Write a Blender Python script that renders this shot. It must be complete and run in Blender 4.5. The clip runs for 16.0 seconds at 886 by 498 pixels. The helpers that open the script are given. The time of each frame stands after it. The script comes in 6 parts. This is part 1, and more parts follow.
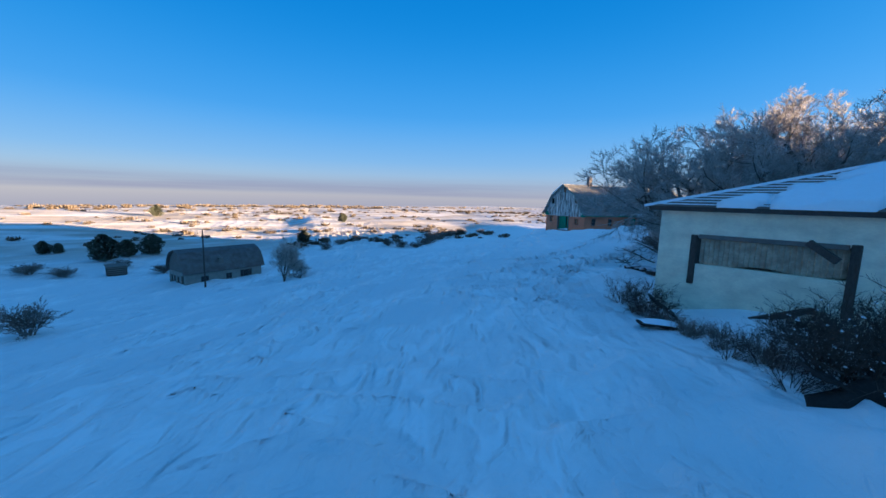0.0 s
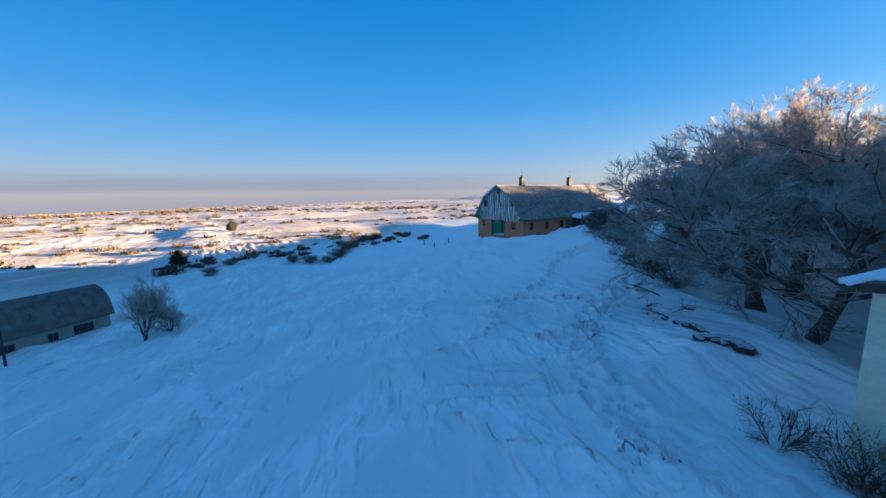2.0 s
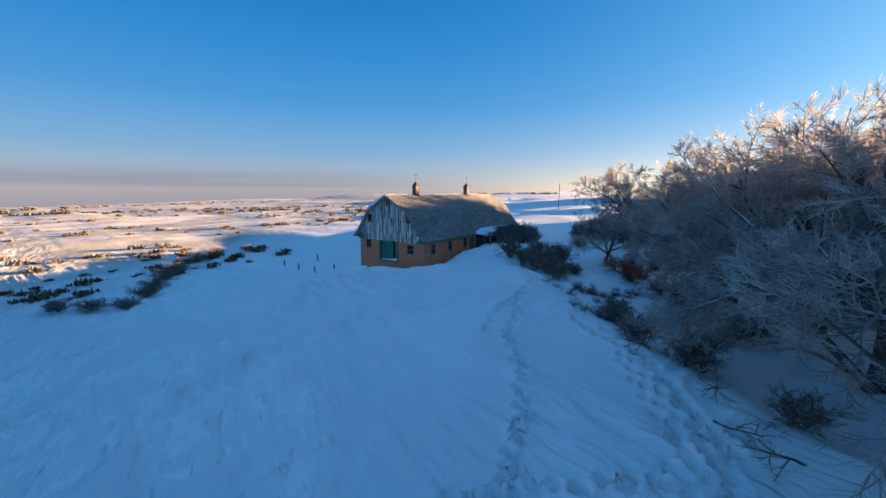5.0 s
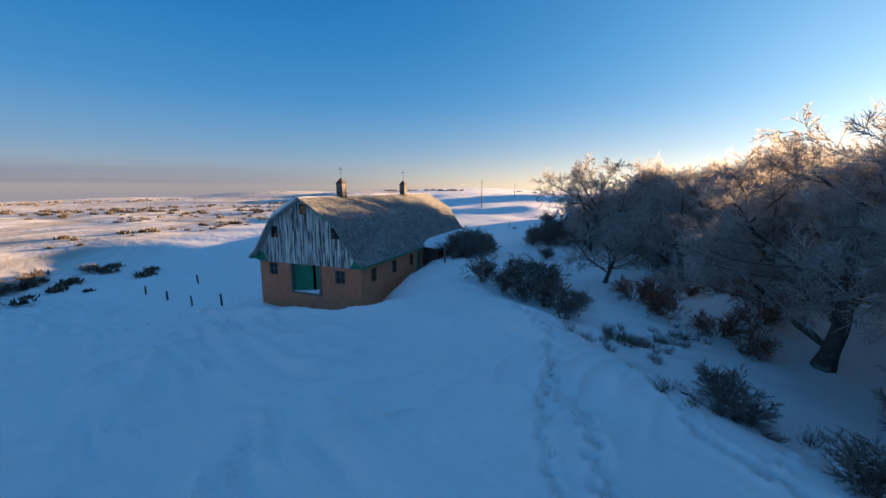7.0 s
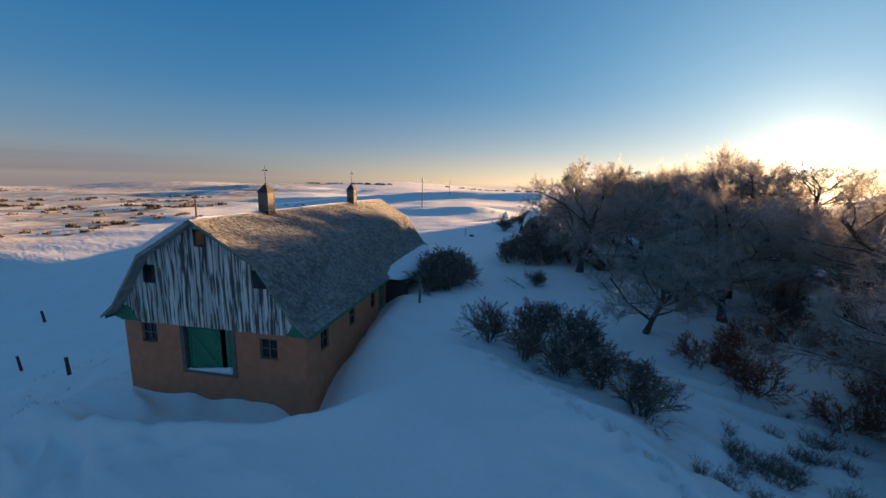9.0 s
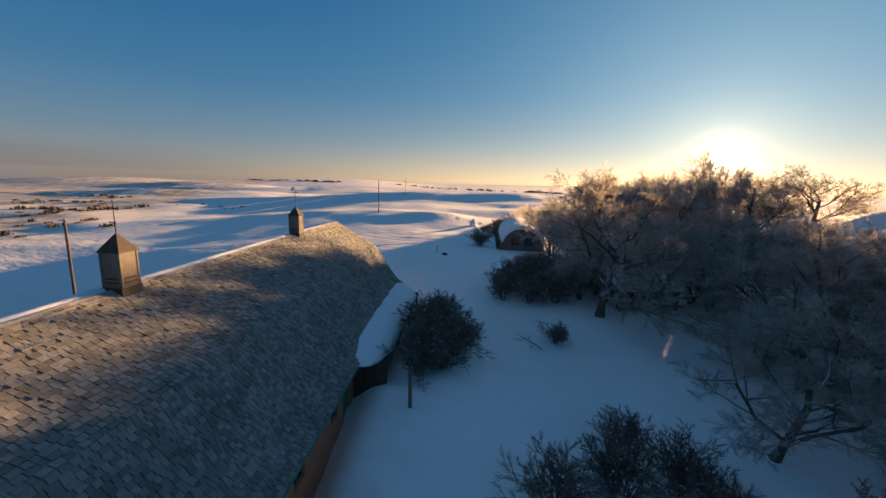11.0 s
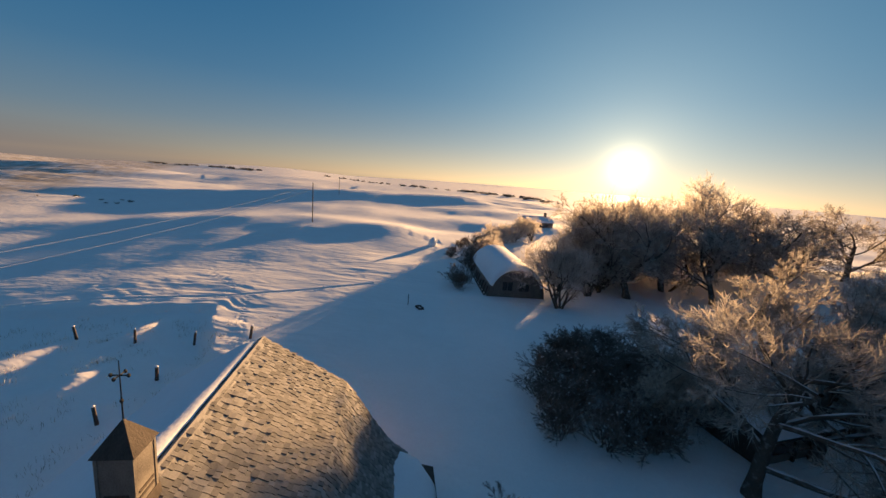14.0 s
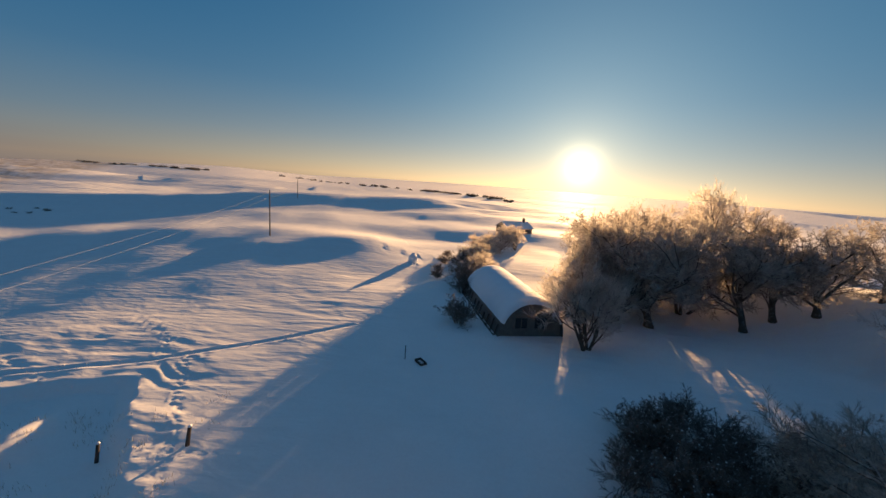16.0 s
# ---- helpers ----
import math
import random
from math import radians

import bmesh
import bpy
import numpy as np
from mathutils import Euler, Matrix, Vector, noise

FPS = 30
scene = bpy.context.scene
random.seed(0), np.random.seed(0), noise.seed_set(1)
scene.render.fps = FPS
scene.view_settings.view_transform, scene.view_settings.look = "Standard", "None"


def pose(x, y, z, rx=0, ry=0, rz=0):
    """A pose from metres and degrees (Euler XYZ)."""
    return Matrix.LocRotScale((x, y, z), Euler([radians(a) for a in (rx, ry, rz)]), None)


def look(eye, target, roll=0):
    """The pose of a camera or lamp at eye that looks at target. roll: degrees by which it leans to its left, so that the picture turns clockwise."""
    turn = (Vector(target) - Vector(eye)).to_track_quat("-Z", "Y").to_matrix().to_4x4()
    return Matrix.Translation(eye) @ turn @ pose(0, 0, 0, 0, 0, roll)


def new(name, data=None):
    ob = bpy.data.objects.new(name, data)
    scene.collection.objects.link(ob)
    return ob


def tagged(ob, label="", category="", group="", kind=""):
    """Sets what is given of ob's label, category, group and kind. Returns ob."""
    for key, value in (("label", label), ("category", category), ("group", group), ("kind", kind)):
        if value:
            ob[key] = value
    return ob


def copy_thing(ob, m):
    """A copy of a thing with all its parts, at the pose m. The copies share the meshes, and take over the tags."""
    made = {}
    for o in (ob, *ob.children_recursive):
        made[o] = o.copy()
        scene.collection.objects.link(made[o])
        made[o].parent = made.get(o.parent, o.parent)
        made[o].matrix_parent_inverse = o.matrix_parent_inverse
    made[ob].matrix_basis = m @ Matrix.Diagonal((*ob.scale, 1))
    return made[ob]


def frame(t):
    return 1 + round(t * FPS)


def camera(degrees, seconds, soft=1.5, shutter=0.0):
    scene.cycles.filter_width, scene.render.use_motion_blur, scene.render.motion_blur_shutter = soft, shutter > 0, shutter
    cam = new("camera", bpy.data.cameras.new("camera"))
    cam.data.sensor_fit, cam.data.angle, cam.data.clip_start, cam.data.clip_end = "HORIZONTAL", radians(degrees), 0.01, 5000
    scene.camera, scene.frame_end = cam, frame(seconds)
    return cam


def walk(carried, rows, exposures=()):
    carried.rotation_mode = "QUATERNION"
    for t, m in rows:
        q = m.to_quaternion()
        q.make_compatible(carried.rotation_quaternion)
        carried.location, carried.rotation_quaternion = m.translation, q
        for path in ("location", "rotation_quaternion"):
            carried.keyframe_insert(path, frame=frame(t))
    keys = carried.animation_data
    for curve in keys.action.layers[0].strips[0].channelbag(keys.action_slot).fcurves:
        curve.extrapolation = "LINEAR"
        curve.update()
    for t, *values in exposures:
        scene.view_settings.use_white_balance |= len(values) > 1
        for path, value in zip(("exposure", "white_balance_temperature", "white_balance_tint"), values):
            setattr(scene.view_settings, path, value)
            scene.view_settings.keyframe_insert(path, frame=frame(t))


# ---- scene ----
cam = camera(98.9, 16.0)
PATH = [
    (0, (-40.501, -47.175, 2.174), (-39.802, -45.319, 1.911), 1.5),
    (0.5, (-40.16, -44.506, 2.687), (-39.392, -42.679, 2.421), 1.4),
    (1, (-39.964, -41.979, 3.254), (-39.089, -40.202, 2.975), 0.5),
    (1.5, (-39.622, -39.564, 3.654), (-38.626, -37.854, 3.366), -0.1),
    (2, (-39.084, -37.249, 4.118), (-37.959, -35.623, 3.821), -0.6),
    (2.5, (-38.28, -35.012, 4.408), (-37.03, -33.481, 4.106), -1.1),
    (3, (-37.451, -32.953, 4.628), (-36.086, -31.523, 4.326), -1.2),
    (3.5, (-36.661, -31.15, 4.805), (-35.202, -29.819, 4.496), -0.9),
    (4, (-35.662, -29.564, 4.909), (-34.134, -28.312, 4.595), -0.6),
    (4.5, (-33.373, -27.294, 5.414), (-31.807, -26.089, 5.103), 0.0),
    (7, (-22.55, -15.436, 5.844), (-20.714, -14.713, 5.522), 0.2),
    (7.5, (-20.506, -13.554, 6.001), (-18.629, -12.946, 5.672), 1.0),
    (8, (-18.459, -11.894, 6.23), (-16.556, -11.377, 5.896), 1.2),
    (8.5, (-16.335, -10.29, 6.536), (-14.413, -9.856, 6.192), 1.2),
    (9, (-14.221, -8.821, 6.921), (-12.284, -8.465, 6.574), 1.4),
    (9.5, (-12.054, -7.56, 7.454), (-10.109, -7.273, 7.089), 1.3),
    (10, (-9.724, -6.746, 7.648), (-7.771, -6.512, 7.287), 0.8),
    (12.5, (2.774, -1.885, 9.936), (4.739, -1.982, 9.579), 4.7),
    (13, (5.427, -1.108, 10.339), (7.389, -1.257, 9.979), 4.6),
    (13.5, (7.773, -0.317, 10.91), (9.728, -0.522, 10.545), 4.1),
    (14, (10.338, 0.584, 11.124), (12.287, 0.318, 10.762), 4.6),
    (14.5, (12.71, 1.304, 11.529), (14.65, 0.982, 11.165), 4.5),
    (15, (15.025, 1.866, 11.737), (16.957, 1.496, 11.377), 4.5),
    (15.5, (17.215, 2.344, 11.905), (19.14, 1.928, 11.553), 4.3),
    (16, (19.276, 2.974, 12.337), (21.189, 2.508, 11.983), 4.3),
]
STOPS = [(0.0, 3.08, 5330, 3), (4.5, 2.95, 5900, 5), (7.0, 2.68, 6050, 6), (9.0, 2.32, 6700, 7), (12.5, 2.02, 7200, 7), (16.0, 1.8, 7250, 7)]
walk(cam, [(t, look(eye, target, roll)) for t, eye, target, roll in PATH], STOPS)

# ---- light ----
SUN_AZ, SUN_EL = radians(122.3), radians(3.2)
SUN = Vector((math.sin(SUN_AZ) * math.cos(SUN_EL), math.cos(SUN_AZ) * math.cos(SUN_EL), math.sin(SUN_EL)))

world = bpy.data.worlds.new("winter_sky")
scene.world = world
world.use_nodes = True
wn, wl = world.node_tree.nodes, world.node_tree.links
wn.clear()


def wnode(kind, **values):
    n = wn.new(kind)
    for k, v in values.items():
        n.inputs[k].default_value = v
    return n


def wmath(op, a, b=None, clamp=False):
    n = wn.new("ShaderNodeMath")
    n.operation, n.use_clamp = op, clamp
    for i, v in enumerate((a, b)):
        if v is None:
            continue
        if isinstance(v, (int, float)):
            n.inputs[i].default_value = v
        else:
            wl.new(v, n.inputs[i])
    return n.outputs[0]


def wmix(f, a, b):
    n = wn.new("ShaderNodeMix")
    n.data_type = "RGBA"
    wl.new(f, n.inputs[0])
    for i, v in ((6, a), (7, b)):
        if isinstance(v, tuple):
            n.inputs[i].default_value = (*v, 1)
        else:
            wl.new(v, n.inputs[i])
    return n.outputs[2]


sky = wn.new("ShaderNodeTexSky")
sky.sky_type, sky.sun_disc = "NISHITA", False
sky.sun_elevation, sky.sun_rotation = SUN_EL, SUN_AZ
sky.altitude, sky.air_density, sky.dust_density, sky.ozone_density = 1200, 1.0, 0.4, 2.5
coord = wn.new("ShaderNodeTexCoord")
sep = wn.new("ShaderNodeSeparateXYZ")
wl.new(coord.outputs["Generated"], sep.inputs[0])
dot = wn.new("ShaderNodeVectorMath")
dot.operation = "DOT_PRODUCT"
wl.new(coord.outputs["Generated"], dot.inputs[0])
dot.inputs[1].default_value = SUN
toward = dot.outputs["Value"]
ramp = wn.new("ShaderNodeValToRGB")
rise = wmath("MULTIPLY_ADD", sep.outputs[2], 0.8)
rise.node.inputs[2].default_value = 0.2
wl.new(rise, ramp.inputs[0])
bands = [(0.14, (0.135, 0.12, 0.15)), (0.2, (0.145, 0.132, 0.165)), (0.222, (0.165, 0.165, 0.195)), (0.27, (0.108, 0.18, 0.262)), (0.36, (0.036, 0.146, 0.3)), (0.54, (0.006, 0.08, 0.222)), (0.72, (0.02, 0.082, 0.205)), (1.0, (0.046, 0.098, 0.195))]
ramp.color_ramp.interpolation = "B_SPLINE"
ramp.color_ramp.elements[0].position, ramp.color_ramp.elements[1].position = bands[0][0], bands[-1][0]
ramp.color_ramp.elements[0].color, ramp.color_ramp.elements[1].color = (*bands[0][1], 1), (*bands[-1][1], 1)
for at, colour in bands[1:-1]:
    ramp.color_ramp.elements.new(at).color = (*colour, 1)
half = wmath("MAXIMUM", toward, 0.0)
low = wmath("POWER", wmath("SUBTRACT", 1.0, wmath("ABSOLUTE", sep.outputs[2]), clamp=True), 13.0)


def wadd(a, b):
    n = wn.new("ShaderNodeMix")
    n.data_type, n.blend_type = "RGBA", "ADD"
    n.inputs[0].default_value = 1.0
    wl.new(a, n.inputs[6]), wl.new(b, n.inputs[7])
    return n.outputs[2]


NONE = (0.0, 0.0, 0.0)
cloud_at, cloud = wn.new("ShaderNodeMapping"), wn.new("ShaderNodeTexNoise")
cloud_at.inputs["Scale"].default_value = (2.2, 2.2, 75.0)
wl.new(coord.outputs["Generated"], cloud_at.inputs[0]), wl.new(cloud_at.outputs[0], cloud.inputs["Vector"])
cloud.inputs["Scale"].default_value, cloud.inputs["Detail"].default_value = 1.0, 3.0


def wspan(f, a, b, lo=0.0, hi=1.0):
    n = wn.new("ShaderNodeMapRange")
    n.interpolation_type = "SMOOTHSTEP"
    wl.new(f, n.inputs[0])
    for i, v in enumerate((a, b, lo, hi)):
        n.inputs[i + 1].default_value = v
    return n.outputs[0]


bank = wmath("MULTIPLY", wmath("MULTIPLY", wspan(sep.outputs[2], 0.0, 0.012), wspan(sep.outputs[2], 0.02, 0.06, 1.0, 0.0)), wspan(toward, 0.05, 0.6, 1.0, 0.0))
bank = wmath("MULTIPLY", bank, wspan(cloud.outputs["Fac"], 0.35, 0.65, 0.35, 0.62))
air = wmix(wmath("MULTIPLY", low, 0.04), ramp.outputs[0], sky.outputs[0])
air = wmix(bank, air, (0.125, 0.115, 0.155))
air = wadd(air, wmix(wmath("MULTIPLY", wmath("POWER", half, 3.0), low), NONE, (0.58, 0.345, 0.1)))
air = wadd(air, wmix(wmath("POWER", half, 6.0), NONE, (0.062, 0.102, 0.118)))
air = wadd(air, wmix(wmath("POWER", half, 2.5), NONE, (0.022, 0.045, 0.06)))
air = wadd(air, wmix(wmath("POWER", half, 24.0), NONE, (0.155, 0.155, 0.125)))
air = wadd(air, wmix(wmath("POWER", half, 160.0), NONE, (0.24, 0.2, 0.12)))
air = wadd(air, wmix(wmath("POWER", half, 1100.0), NONE, (1.2, 1.0, 0.66)))
air = wadd(air, wmix(wmath("POWER", half, 9000.0), NONE, (14.0, 12.0, 9.0)))
back = wnode("ShaderNodeBackground", Strength=0.3)
wl.new(air, back.inputs["Color"])
wout = wn.new("ShaderNodeOutputWorld")
wl.new(back.outputs[0], wout.inputs["Surface"])

sun_data = bpy.data.lights.new("sun", "SUN")
sun_data.energy, sun_data.angle, sun_data.color = 4.9, radians(0.6), (1.0, 0.6, 0.3)
sun = new("sun", sun_data)
sun.matrix_world = look(Vector((math.sin(SUN_AZ), math.cos(SUN_AZ), math.tan(radians(4.7)))) * 60, (0, 0, 0))


# ---- materials ----
def material(name, base, rough=0.8, metal=0.0, vary=0.25, scale=3.0, fine=30.0, bump=0.15, bump_scale=20.0, stretch=(1, 1, 1), second=None, amount=0.5, random_shade=0.0, contrast=(0.35, 0.65), island=0.0, spec=0.3):
    """Noise at two scales over a base colour, a second colour for stains or frost, and fine relief."""
    m = bpy.data.materials.new(name)
    m.use_nodes = True
    nodes, links = m.node_tree.nodes, m.node_tree.links
    b = nodes["Principled BSDF"]
    b.inputs["Roughness"].default_value, b.inputs["Metallic"].default_value = rough, metal
    b.inputs["Specular IOR Level"].default_value = spec
    tc = nodes.new("ShaderNodeTexCoord")
    mp = nodes.new("ShaderNodeMapping")
    mp.inputs["Scale"].default_value = stretch
    links.new(tc.outputs["Object"], mp.inputs[0])

    def tex(s, detail=4.0):
        n = nodes.new("ShaderNodeTexNoise")
        n.inputs["Scale"].default_value, n.inputs["Detail"].default_value = s, detail
        links.new(mp.outputs[0], n.inputs["Vector"])
        return n.outputs["Fac"]

    def mix(f, a, c, mode="MIX"):
        n = nodes.new("ShaderNodeMix")
        n.data_type, n.blend_type = "RGBA", mode
        for i, v in ((0, f), (6, a), (7, c)):
            if isinstance(v, (int, float)):
                n.inputs[i].default_value = v
            elif isinstance(v, tuple):
                n.inputs[i].default_value = (*v, 1)
            else:
                links.new(v, n.inputs[i])
        return n.outputs[2]

    def ramp(f, a, c):
        n = nodes.new("ShaderNodeMapRange")
        links.new(f, n.inputs[0])
        n.inputs[1].default_value, n.inputs[2].default_value = a, c
        return n.outputs[0]

    lo, hi = tuple(v * (1 - vary) for v in base), tuple(min(1, v * (1 + vary)) for v in base)
    colour = mix(ramp(tex(scale), 0.3, 0.7), lo, hi)
    colour = mix(0.5, colour, mix(ramp(tex(fine), 0.3, 0.7), lo, hi))
    if second:
        f = nodes.new("ShaderNodeMath")
        f.operation = "MULTIPLY"
        links.new(ramp(tex(scale * 1.7, 6.0), *contrast), f.inputs[0])
        f.inputs[1].default_value = amount
        colour = mix(f.outputs[0], colour, second)
    for share, node, out in ((random_shade, "ShaderNodeObjectInfo", "Random"), (island, "ShaderNodeNewGeometry", "Random Per Island")):
        if share:
            info = nodes.new(node)
            r = nodes.new("ShaderNodeMapRange")
            links.new(info.outputs[out], r.inputs[0])
            r.inputs[3].default_value, r.inputs[4].default_value = 1 - share, 1 + share
            grey = nodes.new("ShaderNodeCombineColor")
            for i in range(3):
                links.new(r.outputs[0], grey.inputs[i])
            colour = mix(1.0, colour, grey.outputs[0], "MULTIPLY")
    links.new(colour, b.inputs["Base Color"])
    if bump:
        bn = nodes.new("ShaderNodeBump")
        bn.inputs["Strength"].default_value, bn.inputs["Distance"].default_value = bump, 0.03
        links.new(tex(bump_scale, 6.0), bn.inputs["Height"])
        links.new(bn.outputs[0], b.inputs["Normal"])
    return m


SNOW = material("wind_packed_snow", (0.93, 0.905, 0.88), 0.85, vary=0.04, scale=0.3, fine=6, bump=0.0, spec=0.06)


def wind_relief(m):
    """Wind-carved crests and lows with relief shading tinted into the colour, fine grain, and thin snow over dry grass
    in the valley.
    """
    nodes, links = m.node_tree.nodes, m.node_tree.links
    b = nodes["Principled BSDF"]
    tc, sp = nodes.new("ShaderNodeTexCoord"), nodes.new("ShaderNodeSeparateXYZ")
    links.new(tc.outputs["Object"], sp.inputs[0])

    def span(f, a, c, lo=0.0, hi=1.0):
        n = nodes.new("ShaderNodeMapRange")
        n.interpolation_type = "SMOOTHSTEP"
        links.new(f, n.inputs[0])
        for i, v in enumerate((a, c, lo, hi)):
            n.inputs[i + 1].default_value = v
        return n.outputs[0]

    def sums(op, p, q):
        n = nodes.new("ShaderNodeMath")
        n.operation = op
        for i, v in enumerate((p, q)):
            if isinstance(v, (int, float)):
                n.inputs[i].default_value = v
            else:
                links.new(v, n.inputs[i])
        return n.outputs[0]

    def streaks(turn, stretch, size, detail=3.0, kind="FBM", wander=1.2):
        mp, n = nodes.new("ShaderNodeMapping"), nodes.new("ShaderNodeTexNoise")
        mp.vector_type = "TEXTURE"
        mp.inputs["Rotation"].default_value = (0, 0, radians(turn))
        mp.inputs["Scale"].default_value = tuple(1 / v for v in stretch)
        links.new(tc.outputs["Object"], mp.inputs[0]), links.new(mp.outputs[0], n.inputs["Vector"])
        n.noise_type = kind
        n.inputs["Scale"].default_value, n.inputs["Detail"].default_value, n.inputs["Distortion"].default_value = size, detail, wander
        return n.outputs["Fac"]

    def tint(f, colour, mode="MIX"):
        n = nodes.new("ShaderNodeMix")
        n.data_type, n.blend_type = "RGBA", mode
        links.new(f, n.inputs[0]), links.new(b.inputs["Base Color"].links[0].from_socket, n.inputs[6])
        n.inputs[7].default_value = (*colour, 1)
        links.new(n.outputs[2], b.inputs["Base Color"])

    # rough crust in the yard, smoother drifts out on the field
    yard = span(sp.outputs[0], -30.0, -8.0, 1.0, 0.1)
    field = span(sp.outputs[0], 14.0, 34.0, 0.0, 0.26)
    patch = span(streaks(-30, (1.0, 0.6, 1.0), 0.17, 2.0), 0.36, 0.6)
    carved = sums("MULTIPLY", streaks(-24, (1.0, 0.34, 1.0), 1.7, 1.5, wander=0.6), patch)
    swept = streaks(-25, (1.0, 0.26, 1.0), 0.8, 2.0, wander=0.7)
    # relief shading painted into the snow: darker lows, paler crests
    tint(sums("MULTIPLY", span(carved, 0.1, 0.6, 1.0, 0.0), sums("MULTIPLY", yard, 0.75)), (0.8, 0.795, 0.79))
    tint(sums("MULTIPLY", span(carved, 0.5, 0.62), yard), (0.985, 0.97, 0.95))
    # the valley slopes: wind-thinned snow with dry grass showing
    slope = sums("SUBTRACT", sp.outputs[1], sums("MULTIPLY", sp.outputs[0], 0.45))
    thin = sums("MULTIPLY", span(slope, 42.0, 85.0), sums("MULTIPLY", span(streaks(20, (0.35, 1.0, 1.0), 0.09, 6.0), 0.25, 0.65), 0.9))
    tint(thin, (0.45, 0.39, 0.315))
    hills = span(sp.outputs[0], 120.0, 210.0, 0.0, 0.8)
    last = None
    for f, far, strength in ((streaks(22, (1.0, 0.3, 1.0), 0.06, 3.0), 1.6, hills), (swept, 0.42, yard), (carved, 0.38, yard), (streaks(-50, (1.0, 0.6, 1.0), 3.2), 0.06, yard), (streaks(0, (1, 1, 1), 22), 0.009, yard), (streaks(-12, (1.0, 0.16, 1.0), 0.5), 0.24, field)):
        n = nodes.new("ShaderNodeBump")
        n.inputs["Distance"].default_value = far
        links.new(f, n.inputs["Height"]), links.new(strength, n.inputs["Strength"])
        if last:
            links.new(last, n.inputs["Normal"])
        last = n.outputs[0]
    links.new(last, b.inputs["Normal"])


def snow_on_top(m, much=0.75):
    """Snow lying along the upper side of limbs and timbers."""
    nodes, links = m.node_tree.nodes, m.node_tree.links
    b = nodes["Principled BSDF"]
    old = b.inputs["Base Color"].links[0].from_socket
    geo, sp = nodes.new("ShaderNodeNewGeometry"), nodes.new("ShaderNodeSeparateXYZ")
    links.new(geo.outputs["Normal"], sp.inputs[0])
    tc, n = nodes.new("ShaderNodeTexCoord"), nodes.new("ShaderNodeTexNoise")
    n.inputs["Scale"].default_value = 1.3
    links.new(tc.outputs["Object"], n.inputs["Vector"])
    add = nodes.new("ShaderNodeMath")
    links.new(sp.outputs[2], add.inputs[0]), links.new(n.outputs["Fac"], add.inputs[1])
    r = nodes.new("ShaderNodeMapRange")
    links.new(add.outputs[0], r.inputs[0])
    r.inputs[1].default_value, r.inputs[2].default_value, r.inputs[4].default_value = 1.12, 1.3, much
    mix = nodes.new("ShaderNodeMix")
    mix.data_type = "RGBA"
    links.new(r.outputs[0], mix.inputs[0]), links.new(old, mix.inputs[6])
    mix.inputs[7].default_value = (0.85, 0.86, 0.88, 1)
    links.new(mix.outputs[2], b.inputs["Base Color"])


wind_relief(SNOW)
ROOF_SNOW = material("packed_snow", (0.85, 0.87, 0.9), 0.9, vary=0.03, scale=1, fine=9, bump=0.35, bump_scale=7, spec=0.05)
BRICK = material("painted_tile_brick", (0.66, 0.245, 0.135), 0.85, vary=0.14, scale=1.2, fine=14, bump=0.3, bump_scale=18, second=(0.46, 0.165, 0.095), amount=0.5)
BOARD = material("peeling_white_boards", (0.72, 0.68, 0.62), 0.85, vary=0.2, scale=1.6, fine=18, stretch=(3.4, 3.4, 0.22), second=(0.13, 0.115, 0.1), amount=1.0, contrast=(0.475, 0.56), random_shade=0.25, bump=0.4)
GREEN = material("faded_green_paint", (0.035, 0.25, 0.14), 0.7, vary=0.3, scale=2, fine=18, second=(0.05, 0.14, 0.09), amount=0.6, bump=0.2)
SHINGLE = material("weathered_wood_shingle", (0.26, 0.247, 0.228), 0.9, vary=0.25, scale=0.7, fine=25, second=(0.39, 0.37, 0.34), amount=0.55, island=0.32, random_shade=0.2, bump=0.4, bump_scale=30)
SOFFIT = material("pale_weathered_planks", (0.4, 0.37, 0.33), 0.9, vary=0.25, scale=2, fine=20, second=(0.2, 0.18, 0.16), amount=0.5, bump=0.3)
DARKWOOD = material("weathered_dark_timber", (0.075, 0.06, 0.05), 0.9, vary=0.35, scale=3, fine=26, stretch=(1, 1, 0.3), bump=0.4)
GREYWOOD = material("grey_timber", (0.17, 0.15, 0.13), 0.9, vary=0.3, scale=3, fine=26, bump=0.4)
GLASS = material("dark_window_glass", (0.012, 0.014, 0.018), 0.12, vary=0.3, bump=0.0, spec=0.6)
# near-black base puts the shade of enclosed spaces into the colour
SHADE_BLACK = material("painted_interior_shade", (0.015, 0.014, 0.013), 0.95, vary=0.3, bump=0.0)
STUCCO = material("flaking_cream_stucco", (0.86, 0.77, 0.58), 0.9, vary=0.1, scale=0.8, fine=9, second=(0.42, 0.36, 0.27), amount=0.35, contrast=(0.4, 0.66), stretch=(1.0, 1.0, 1.6), bump=0.5, bump_scale=9)
TIN = material("corrugated_sheet", (0.5, 0.43, 0.32), 0.6, metal=0.2, vary=0.25, scale=2, fine=12, second=(0.15, 0.09, 0.06), amount=0.5, bump=0.1)
TINROOF = material("dull_metal_roof", (0.16, 0.15, 0.14), 0.6, metal=0.3, vary=0.2, scale=0.8, fine=8, second=(0.09, 0.06, 0.05), amount=0.6, bump=0.1)
BLOCK = material("grey_block_wall", (0.3, 0.28, 0.24), 0.9, vary=0.15, scale=1, fine=10, second=(0.2, 0.18, 0.16), amount=0.5, bump=0.3)
